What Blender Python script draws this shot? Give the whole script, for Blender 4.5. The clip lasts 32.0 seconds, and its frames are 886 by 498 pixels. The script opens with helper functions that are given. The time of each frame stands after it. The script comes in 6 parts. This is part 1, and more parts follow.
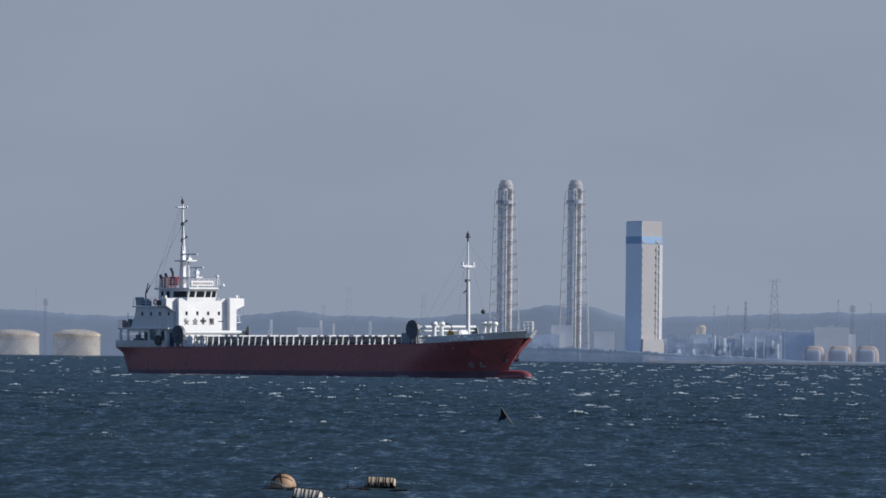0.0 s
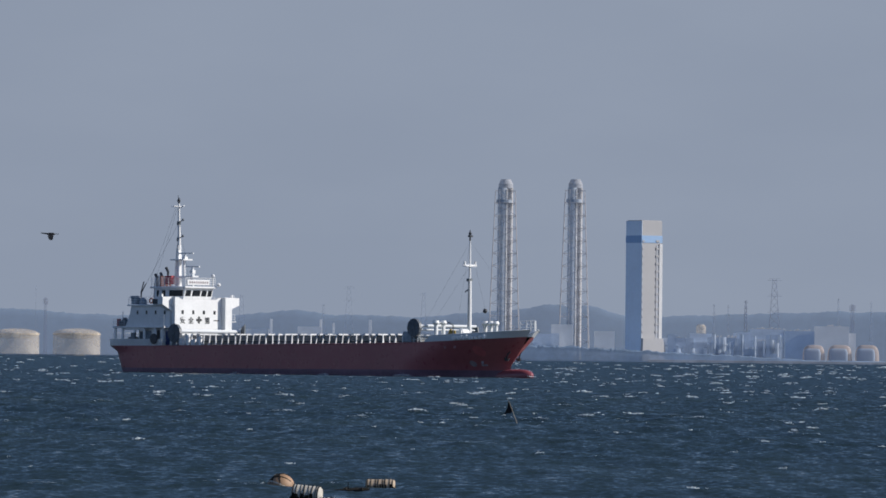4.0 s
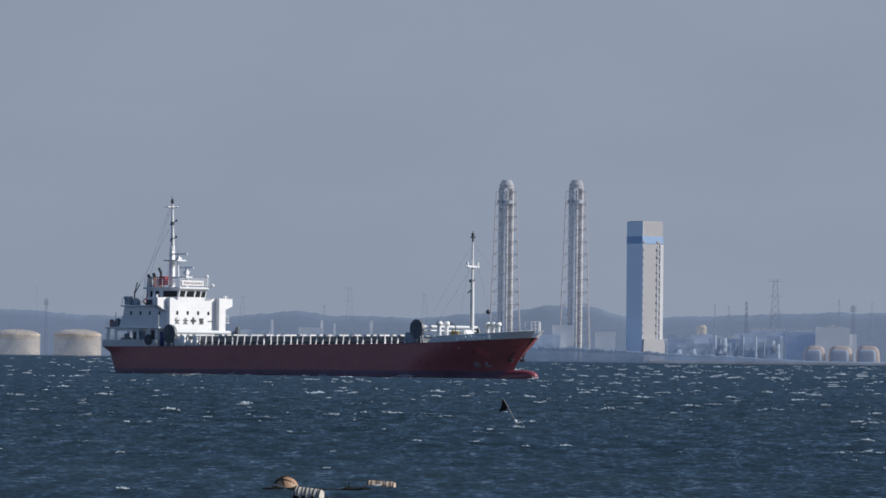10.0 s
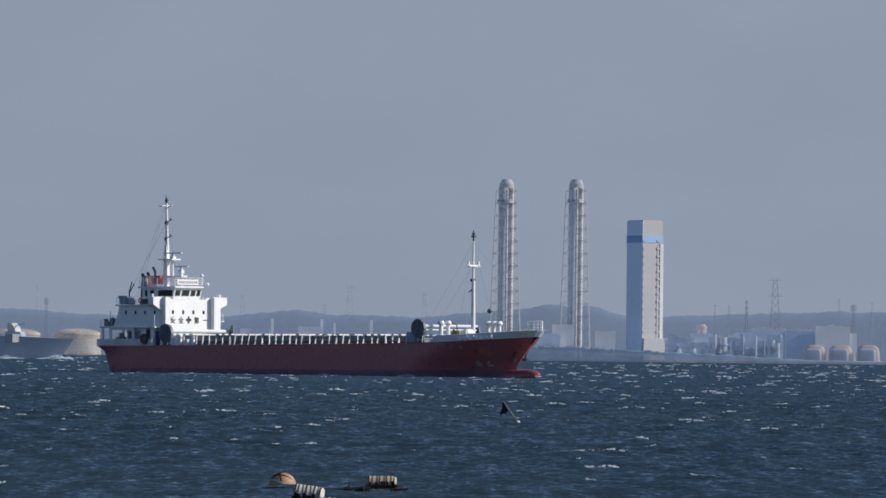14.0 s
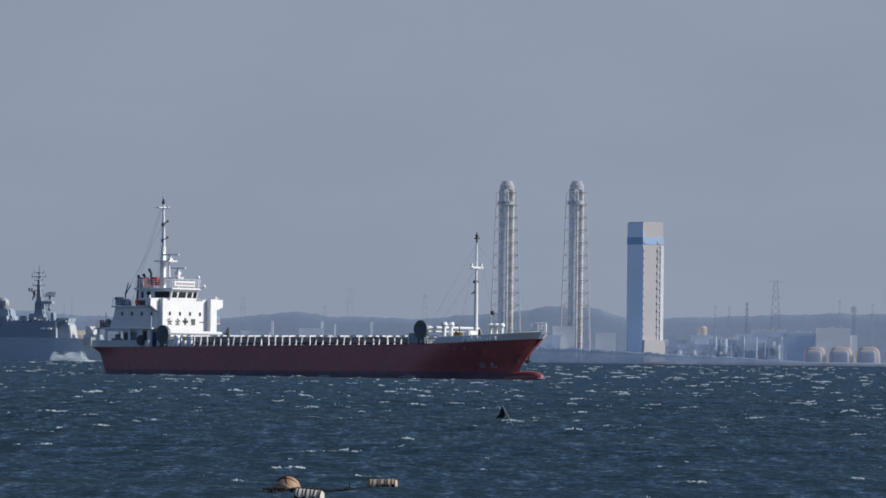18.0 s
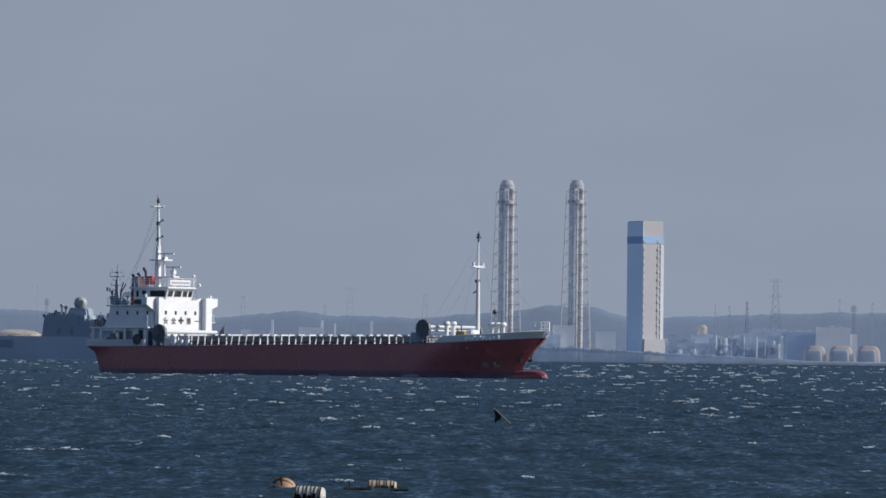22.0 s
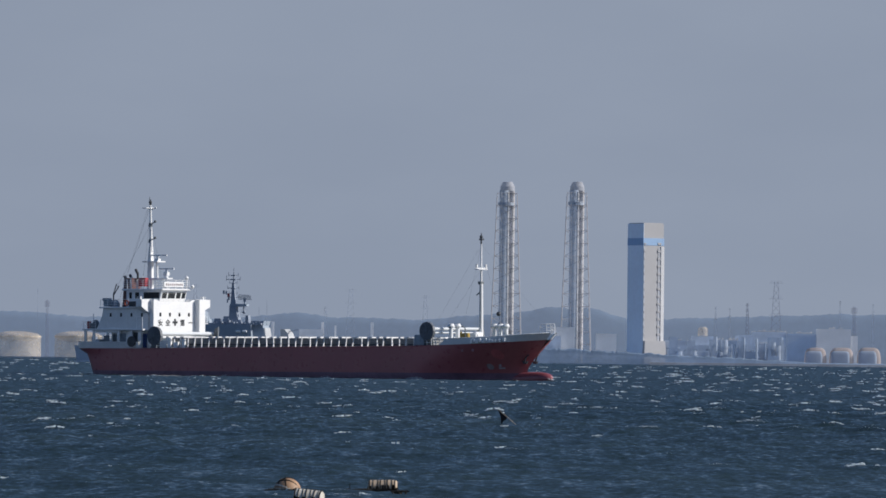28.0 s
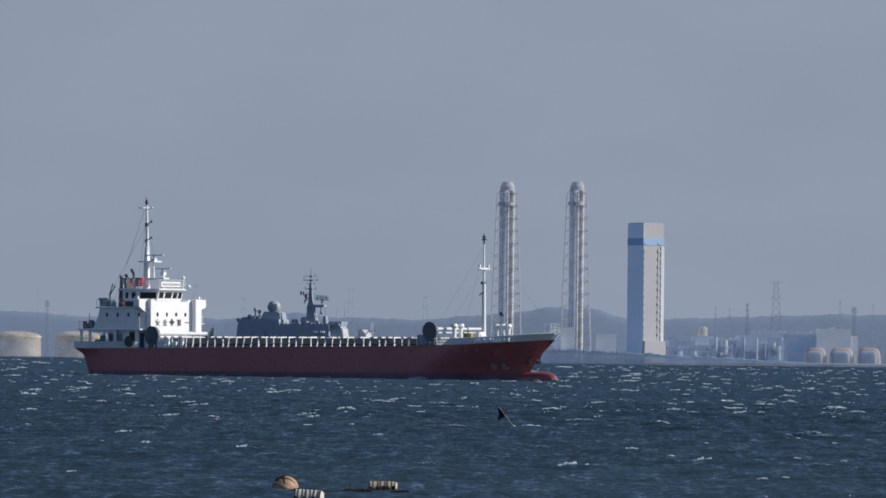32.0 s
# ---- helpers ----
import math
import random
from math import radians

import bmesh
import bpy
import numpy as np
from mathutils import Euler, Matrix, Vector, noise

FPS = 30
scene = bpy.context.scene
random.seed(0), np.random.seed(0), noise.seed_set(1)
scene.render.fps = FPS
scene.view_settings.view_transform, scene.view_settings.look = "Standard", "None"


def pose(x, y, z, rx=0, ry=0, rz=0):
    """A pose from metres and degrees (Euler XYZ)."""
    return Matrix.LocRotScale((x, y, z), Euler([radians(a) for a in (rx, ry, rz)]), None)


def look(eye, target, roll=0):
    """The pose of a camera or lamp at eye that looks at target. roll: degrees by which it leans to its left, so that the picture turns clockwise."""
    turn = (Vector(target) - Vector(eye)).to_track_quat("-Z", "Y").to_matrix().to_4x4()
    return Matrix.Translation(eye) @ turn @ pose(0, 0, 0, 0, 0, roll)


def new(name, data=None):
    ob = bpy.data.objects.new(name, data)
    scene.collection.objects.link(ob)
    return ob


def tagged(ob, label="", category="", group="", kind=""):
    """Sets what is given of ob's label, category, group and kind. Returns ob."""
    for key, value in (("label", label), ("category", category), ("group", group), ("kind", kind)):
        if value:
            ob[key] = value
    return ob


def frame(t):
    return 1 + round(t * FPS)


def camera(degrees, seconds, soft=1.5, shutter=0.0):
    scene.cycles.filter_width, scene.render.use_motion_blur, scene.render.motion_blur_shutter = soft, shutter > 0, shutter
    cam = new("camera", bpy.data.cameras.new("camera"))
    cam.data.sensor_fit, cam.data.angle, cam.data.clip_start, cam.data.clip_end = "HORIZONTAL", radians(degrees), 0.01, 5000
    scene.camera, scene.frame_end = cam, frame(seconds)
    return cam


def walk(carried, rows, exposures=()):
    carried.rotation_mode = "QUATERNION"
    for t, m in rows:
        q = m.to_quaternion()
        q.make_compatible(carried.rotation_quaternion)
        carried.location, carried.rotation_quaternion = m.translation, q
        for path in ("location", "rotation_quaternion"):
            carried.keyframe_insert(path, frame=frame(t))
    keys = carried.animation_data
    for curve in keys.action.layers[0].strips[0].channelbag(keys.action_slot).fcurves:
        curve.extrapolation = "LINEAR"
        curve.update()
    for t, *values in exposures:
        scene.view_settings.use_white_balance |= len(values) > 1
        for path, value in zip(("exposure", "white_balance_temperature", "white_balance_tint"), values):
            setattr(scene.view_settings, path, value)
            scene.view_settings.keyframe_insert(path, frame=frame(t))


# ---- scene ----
EYE = 2.85          # the lens above the sea
DIST = 811.0        # to the coaster's middle

# ---------------------------------------------------------------- camera
cam = camera(9.0, 32.0, soft=1.65)
FOCAL = 784 / math.tan(radians(4.5))
SWAY = [      # seconds, and the drift of the view across and up, in fine steps
    (0, 0.0, 0.0), (0.5, 0.0, -3.0), (1, 0.0, -0.8), (1.5, -0.8, -0.8), (2, 0.0, -1.5), (2.5, -0.8, -1.5),
    (3, 0.0, -2.2), (3.5, 0.0, -1.5), (5.5, 0.0, -1.5), (6, 0.0, 0.0), (6.5, 0.0, -3.8), (7, 0.0, -0.8),
    (7.5, 0.0, -3.0), (8, 1.5, -2.2), (8.5, 0.8, 0.8), (9, 1.5, 0.8), (9.5, 0.8, -0.8), (10, 1.5, 0.0),
    (10.5, 1.5, -1.5), (11, 1.5, -1.5), (11.5, 0.0, -3.0), (12, 1.5, -1.5), (12.5, 1.5, -3.0), (13, 1.5, -1.5),
    (13.5, 0.0, 0.8), (14, 1.5, -1.5), (14.5, 1.5, 1.6), (16.5, 2.3, 1.6), (17, 2.3, 2.3), (17.5, 3.1, 1.6),
    (18, 2.3, 1.6), (18.5, 2.3, 1.6), (19, 1.5, 1.6), (19.5, 3.1, 1.6), (20, 3.1, 0.0), (20.5, 2.3, 1.6),
    (21, 3.1, -1.5), (21.5, 2.3, 0.0), (22, 2.3, 0.0), (22.5, 3.1, 1.6), (23, 3.1, 0.0), (23.5, 3.1, 1.6),
    (24, 3.1, 2.3), (24.5, 3.1, 3.1), (25, 3.1, 3.1), (25.5, 3.1, 1.6), (27.5, 3.1, 1.6), (28, 3.1, 3.1),
    (28.5, 3.1, 3.1), (29, 3.1, 3.1), (29.5, 3.1, 3.1), (30, 3.1, 3.1), (30.5, 3.1, 3.1), (31, 3.1, 3.1),
    (31.5, 3.1, 3.1), (32, 3.1, 3.1),
]
walk(cam, [(t, pose(0, 0, EYE, 90 + 1.103 + math.degrees(v / FOCAL), 0, math.degrees(u / FOCAL)) @ pose(0, 0, 0, 0, 0, 0.65)) for t, u, v in SWAY])

# ---------------------------------------------------------------- light
SUN_AZ, SUN_EL = 5.0, 30.0     # degrees: from +x towards the camera; above the sea
world = bpy.data.worlds.new("world")
scene.world = world
world.use_nodes = True
wn, wl = world.node_tree.nodes, world.node_tree.links
wn.clear()
sky = wn.new("ShaderNodeTexSky")
sky.sky_type = "NISHITA"
sky.sun_disc = False
sky.sun_elevation = radians(SUN_EL)
sky.sun_rotation = radians(90 + SUN_AZ)
sky.air_density, sky.dust_density, sky.ozone_density = 1.0, 0.5, 2.5
tint = wn.new("ShaderNodeMix")
tint.data_type, tint.blend_type = "RGBA", "MULTIPLY"
tint.inputs[0].default_value = 1.0
tint.inputs[7].default_value = (1.32, 1.50, 1.75, 1)
geo = wn.new("ShaderNodeTexCoord")
cmap = wn.new("ShaderNodeMapping")
cmap.inputs["Scale"].default_value = (9, 9, 26)
cloud = wn.new("ShaderNodeTexNoise")
cloud.inputs["Scale"].default_value = 1.6
cloud.inputs["Detail"].default_value = 4
cramp = wn.new("ShaderNodeValToRGB")
cramp.color_ramp.elements[0].position, cramp.color_ramp.elements[0].color = 0.35, (0.965, 0.965, 0.97, 1)
cramp.color_ramp.elements[1].position, cramp.color_ramp.elements[1].color = 0.75, (1.05, 1.04, 1.03, 1)
cmul = wn.new("ShaderNodeMix")
cmul.data_type, cmul.blend_type = "RGBA", "MULTIPLY"
cmul.inputs[0].default_value = 1.0
bg = wn.new("ShaderNodeBackground")
bg.inputs["Strength"].default_value = 0.05
wo = wn.new("ShaderNodeOutputWorld")
# a pale blue-grey haze lies over the horizon all round, under the clear sky
sep = wn.new("ShaderNodeSeparateXYZ")
lift = wn.new("ShaderNodeMapRange")
lift.interpolation_type = "SMOOTHSTEP"
lift.inputs[1].default_value, lift.inputs[2].default_value, lift.inputs[3].default_value, lift.inputs[4].default_value = 0.05, 0.30, 1.0, 0.0
haze = wn.new("ShaderNodeMix")
haze.data_type = "RGBA"
haze.inputs[7].default_value = (5.43, 6.40, 8.25, 1)
wl.new(geo.outputs["Generated"], sep.inputs[0])
wl.new(sep.outputs["Z"], lift.inputs[0])
wl.new(lift.outputs[0], haze.inputs[0])
wl.new(sky.outputs[0], tint.inputs[6])
wl.new(tint.outputs[2], haze.inputs[6])
wl.new(geo.outputs["Generated"], cmap.inputs["Vector"])
wl.new(cmap.outputs[0], cloud.inputs["Vector"])
wl.new(cloud.outputs["Fac"], cramp.inputs[0])
wl.new(haze.outputs[2], cmul.inputs[6])
wl.new(cramp.outputs[0], cmul.inputs[7])
wl.new(cmul.outputs[2], bg.inputs[0])
wl.new(bg.outputs[0], wo.inputs[0])

sun = new("sun", bpy.data.lights.new("sun", "SUN"))
sun.data.energy, sun.data.angle, sun.data.color = 4.25, radians(0.6), (1.0, 0.95, 0.88)
az, el = radians(SUN_AZ), radians(SUN_EL)
sun_dir = Vector((math.cos(az) * math.cos(el), -math.sin(az) * math.cos(el), math.sin(el)))
sun.matrix_world = look((0, 0, 300), Vector((0, 0, 300)) - sun_dir)


# ---------------------------------------------------------------- materials
def material(name, color, rough=0.6, metal=0.0, vary=0.18, size=1.5, grain=0.12, bump=0.15, streak=0.0, stain=(0.12, 0.06, 0.03), spec=0.5, clear=0.0):
    """Painted or plain surface: two scales of tone, fine relief, and streaks that run down where asked. clear thins far
    things for haze.
    """
    m = bpy.data.materials.new(name)
    m.use_nodes = True
    n, l = m.node_tree.nodes, m.node_tree.links
    b = n["Principled BSDF"]
    b.inputs["Roughness"].default_value, b.inputs["Metallic"].default_value = rough, metal
    b.inputs["Specular IOR Level"].default_value = spec
    tc = n.new("ShaderNodeTexCoord")
    big, fine = n.new("ShaderNodeTexNoise"), n.new("ShaderNodeTexNoise")
    big.inputs["Scale"].default_value, big.inputs["Detail"].default_value = 1 / size, 4
    fine.inputs["Scale"].default_value, fine.inputs["Detail"].default_value = 9 / size, 3
    for k in (big, fine):
        l.new(tc.outputs["Object"], k.inputs["Vector"])
    def scaled(src, lo, hi):
        r = n.new("ShaderNodeMapRange")
        r.inputs[1].default_value, r.inputs[2].default_value, r.inputs[3].default_value, r.inputs[4].default_value = 0.3, 0.7, lo, hi
        l.new(src, r.inputs[0])
        return r.outputs[0]
    tone = n.new("ShaderNodeMath")
    tone.operation = "MULTIPLY"
    l.new(scaled(big.outputs["Fac"], 1 - vary, 1 + vary), tone.inputs[0])
    l.new(scaled(fine.outputs["Fac"], 1 - grain, 1 + grain), tone.inputs[1])
    mul = n.new("ShaderNodeVectorMath")
    mul.operation = "SCALE"
    mul.inputs[0].default_value = color[:3]
    l.new(tone.outputs[0], mul.inputs["Scale"])
    out = mul.outputs[0]
    if streak:
        mp, st = n.new("ShaderNodeMapping"), n.new("ShaderNodeTexNoise")
        mp.inputs["Scale"].default_value = (1.6, 1.6, 0.12)
        st.inputs["Scale"].default_value, st.inputs["Detail"].default_value = 1.5, 5
        l.new(tc.outputs["Object"], mp.inputs["Vector"])
        l.new(mp.outputs[0], st.inputs["Vector"])
        mix = n.new("ShaderNodeMix")
        mix.data_type = "RGBA"
        r = n.new("ShaderNodeMapRange")
        r.inputs[1].default_value, r.inputs[2].default_value, r.inputs[4].default_value = 0.52, 0.78, streak
        l.new(st.outputs["Fac"], r.inputs[0])
        l.new(r.outputs[0], mix.inputs[0])
        l.new(out, mix.inputs[6])
        mix.inputs[7].default_value = (*stain, 1)
        out = mix.outputs[2]
    l.new(out, b.inputs["Base Color"])
    l.new(scaled(fine.outputs["Fac"], max(rough - 0.1, 0.02), min(rough + 0.12, 1)), b.inputs["Roughness"])
    bp = n.new("ShaderNodeBump")
    bp.inputs["Strength"].default_value, bp.inputs["Distance"].default_value = bump, 0.02 * size
    l.new(fine.outputs["Fac"], bp.inputs["Height"])
    l.new(bp.outputs[0], b.inputs["Normal"])
    b.inputs["Alpha"].default_value = 1 - clear
    return m


M = {}
M["red"] = material("hull red paint", (0.365, 0.114, 0.122), 0.34, vary=0.08, size=9, grain=0.05, streak=0.08, stain=(0.10, 0.035, 0.03))
M["boot"] = material("dark antifouling", (0.19, 0.11, 0.155), 0.5, vary=0.2, size=4, streak=0.3, stain=(0.05, 0.04, 0.04))
M["grey"] = material("grey bulwark paint", (0.66, 0.69, 0.72), 0.5, vary=0.04, size=3, grain=0.04, stain=(0.42, 0.40, 0.38), streak=0.10)
M["white"] = material("white ship paint", (0.83, 0.835, 0.84), 0.45, vary=0.05, size=3, grain=0.04, streak=0.15, stain=(0.50, 0.43, 0.37))
M["letter"] = material("white letter paint", (0.95, 0.95, 0.94), 0.4, vary=0.02, size=1)
M["wet_red"] = material("wet red bulb paint", (0.27, 0.075, 0.09), 0.14, vary=0.15, size=3, grain=0.05, bump=0.05)
M["mark"] = material("faded grey mark", (0.30, 0.24, 0.26), 0.6, vary=0.3, size=0.6)
M["orange_patch"] = material("fresh red lead patch", (0.46, 0.12, 0.13), 0.5, vary=0.15, size=1)
M["faint_mark"] = material("worn pinkish mark", (0.33, 0.17, 0.19), 0.6, vary=0.3, size=0.4)
M["deck"] = material("deck green paint", (0.10, 0.14, 0.12), 0.8, size=2)
M["dark"] = material("black steel", (0.05, 0.056, 0.066), 0.5, vary=0.3, size=1)
M["reel"] = material("blue-black reel steel", (0.12, 0.135, 0.16), 0.5, vary=0.25, size=1)
M["machine"] = material("blue-grey machinery paint", (0.27, 0.32, 0.37), 0.6, vary=0.25, size=0.8)
M["steel"] = material("dark grey steel", (0.14, 0.16, 0.18), 0.55, size=1)
M["brown"] = material("brown funnel paint", (0.12, 0.05, 0.045), 0.5, size=2)
M["signal"] = material("signal red paint", (0.38, 0.045, 0.055), 0.45, size=1)
M["ring"] = material("orange lifebuoy", (0.55, 0.11, 0.05), 0.6, size=0.5)
M["blue"] = material("blue tarpaulin", (0.05, 0.10, 0.28), 0.6, size=1)
M["yellow"] = material("yellow machinery paint", (0.45, 0.30, 0.06), 0.5, size=1)
M["hatch"] = material("hatch cover grey", (0.23, 0.235, 0.24), 0.6, size=3, streak=0.3, stain=(0.14, 0.10, 0.08))
M["ink"] = material("sign lettering", (0.03, 0.035, 0.04), 0.5, size=1)
# haze over the naval ship is put into its greys, palest on the hull
M["navy"] = material("haze-lightened naval paint", (0.31, 0.365, 0.435), 0.7, vary=0.05, size=8, grain=0.04, bump=0.02)
M["navy_haze_hull"] = material("haze-lightened naval hull paint", (0.48, 0.555, 0.65), 0.7, vary=0.03, size=12, grain=0.03, bump=0.02, streak=0.1, stain=(0.44, 0.49, 0.55))
# lighter copy of the grey for parts that show sunlit
M["navy_sunlit"] = material("naval grey lightened for sunlit faces", (0.46, 0.47, 0.48), 0.7, vary=0.1, size=5)
M["navy_dark"] = material("haze-lightened dark naval fitting", (0.26, 0.30, 0.37), 0.7, size=3)
M["dome"] = material("radome", (0.36, 0.38, 0.39), 0.5, vary=0.06, size=3)
# chimney haze is put into these tones, and the sky shows through them
M["stack"] = material("haze-tinted chimney steel", (0.46, 0.53, 0.63), 0.7, size=12, vary=0.12, grain=0.03, bump=0, clear=0.4)
M["lattice"] = material("haze-thinned lattice steel", (0.66, 0.64, 0.65), 0.7, size=20, vary=0.05, grain=0.03, bump=0, clear=0.5)
M["lattice_thin"] = material("haze-thinned bracing", (0.66, 0.64, 0.65), 0.7, size=20, vary=0.05, grain=0.03, bump=0, clear=0.82)
M["flue"] = material("haze-tinted flue cladding", (0.58, 0.555, 0.565), 0.6, size=12, vary=0.16, grain=0.08, bump=0, clear=0.38)
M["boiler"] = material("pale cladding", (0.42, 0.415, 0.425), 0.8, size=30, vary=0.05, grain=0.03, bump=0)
# separate colour for the tower's shaded face, paled to show haze
M["boiler_shade_side"] = material("shaded-side cladding paled for haze", (0.72, 0.83, 0.96), 0.8, size=30, vary=0.05, grain=0.03, bump=0)
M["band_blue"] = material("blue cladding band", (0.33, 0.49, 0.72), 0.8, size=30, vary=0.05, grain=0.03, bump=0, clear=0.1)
M["shade_cladding"] = material("grey-blue shade of the slots", (0.44, 0.46, 0.50), 0.8, size=20, vary=0.1, grain=0.05, bump=0)
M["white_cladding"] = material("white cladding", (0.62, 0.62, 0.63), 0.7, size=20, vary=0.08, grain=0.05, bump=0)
# tank cream is made see-through to carry the haze
M["cream"] = material("haze-thinned cream tank paint", (0.80, 0.69, 0.55), 0.8, size=11, clear=0.7, vary=0.28, grain=0.03, bump=0)
# colour of the hazy shade on the fronts of the cream tanks
M["tank_shade"] = material("blue-grey shade of the tank front", (0.44, 0.54, 0.69), 0.8, size=14, vary=0.12, grain=0.03, bump=0, clear=0.5)
M["tank_roof"] = material("cream tank roof", (0.58, 0.48, 0.43), 0.8, size=14, vary=0.1, grain=0.03, bump=0, clear=0.5)
# roof white is half see-through for the same haze
M["roof_white"] = material("haze-thinned white roof sheet", (0.76, 0.75, 0.75), 0.7, size=10, clear=0.5, vary=0.05, grain=0.03, bump=0)
# plant colours are blued and see-through to carry the haze
M["plant"] = material("haze-tinted plant cladding", (0.56, 0.63, 0.73), 0.8, size=9, vary=0.1, grain=0.04, bump=0, clear=0.5)
M["plant_blue"] = material("haze-blued plant cladding", (0.50, 0.59, 0.72), 0.8, size=9, vary=0.1, grain=0.04, bump=0, clear=0.5)
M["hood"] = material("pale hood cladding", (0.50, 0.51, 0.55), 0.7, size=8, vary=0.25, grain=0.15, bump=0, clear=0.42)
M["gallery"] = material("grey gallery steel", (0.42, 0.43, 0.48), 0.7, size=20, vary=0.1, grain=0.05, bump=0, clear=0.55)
# bright tone for the strips of sunlight on the flues
M["sunlit_strip"] = material("bright rod for the sunlit edge of a flue", (0.84, 0.82, 0.81), 0.5, size=20, vary=0.2, grain=0.12, bump=0, clear=0.35)
# pylon steel is nearly transparent; that is how haze fades it
M["far_steel"] = material("haze-thinned far steelwork", (0.34, 0.39, 0.48), 0.8, vary=0.05, size=20, grain=0.03, bump=0, clear=0.93)
M["pylon_steel"] = material("haze-thinned pylon steel", (0.20, 0.22, 0.30), 0.8, vary=0.05, size=20, grain=0.03, bump=0, clear=0.85)
# works colours likewise hold the haze in their pale blue and transparency
M["works"] = material("works siding tinted with haze", (0.74, 0.82, 0.93), 0.8, size=9, vary=0.16, grain=0.06, bump=0, clear=0.38)
M["works_blue"] = material("blue siding tinted with haze", (0.55, 0.66, 0.82), 0.8, size=9, vary=0.08, grain=0.06, bump=0, clear=0.34)
M["works_pale"] = material("pale siding whitened with haze", (0.90, 0.90, 0.91), 0.8, size=9, clear=0.42, vary=0.05, grain=0.04, bump=0)
# haze on hills, bank and shore is put into their blue and transparency
M["wood_hill"] = material("haze-tinted wooded hill", (0.215, 0.305, 0.425), 1.0, vary=0.06, size=60, grain=0.05, bump=0.0, spec=0.05, clear=0.38)
M["bank"] = material("haze-tinted wooded bank", (0.41, 0.52, 0.67), 1.0, vary=0.12, size=30, grain=0.08, bump=0.0, spec=0.05, clear=0.15)
M["shore"] = material("haze-tinted shore", (0.28, 0.37, 0.50), 1.0, size=40, vary=0.05, grain=0.03, bump=0, clear=0.3)
# pale tone of the mirage line above the water
M["quay"] = material("pale mirage strip", (0.62, 0.64, 0.70), 0.9, vary=0.25, size=30, grain=0.08, bump=0, clear=0.5)
M["float"] = material("weathered float shell", (0.50, 0.39, 0.28), 0.7, vary=0.25, size=0.25, streak=0.5, stain=(0.12, 0.08, 0.05))
M["float_white"] = material("bleached float shell", (0.58, 0.54, 0.47), 0.7, vary=0.2, size=0.2, streak=0.4, stain=(0.15, 0.12, 0.09))
M["float_orange"] = material("faded orange float", (0.36, 0.22, 0.13), 0.6, vary=0.3, size=0.25)
M["weed"] = material("wet weed and rubber", (0.025, 0.022, 0.018), 0.6, size=0.2, spec=0.15)
M["rope"] = material("wet rope", (0.018, 0.018, 0.018), 0.9, size=0.1, spec=0.05)
M["cloth"] = material("black flag cloth", (0.012, 0.013, 0.017), 0.95, size=0.2, spec=0.05)
M["pole"] = material("bamboo pole", (0.25, 0.22, 0.18), 0.6, size=0.2)
M["feather"] = material("black feathers", (0.012, 0.012, 0.014), 0.6, size=0.1)
M["foam"] = material("foam", (0.86, 0.94, 1.0), 0.9, vary=0.03, size=0.6, grain=0.03, bump=0.2)

glass = bpy.data.materials.new("dark window glass")
glass.use_nodes = True
g = glass.node_tree.nodes["Principled BSDF"]
g.inputs["Specular IOR Level"].default_value = 0.18
g.inputs["Base Color"].default_value, g.inputs["Roughness"].default_value = (0.02, 0.024, 0.03, 1), 0.15
M["glass"] = glass


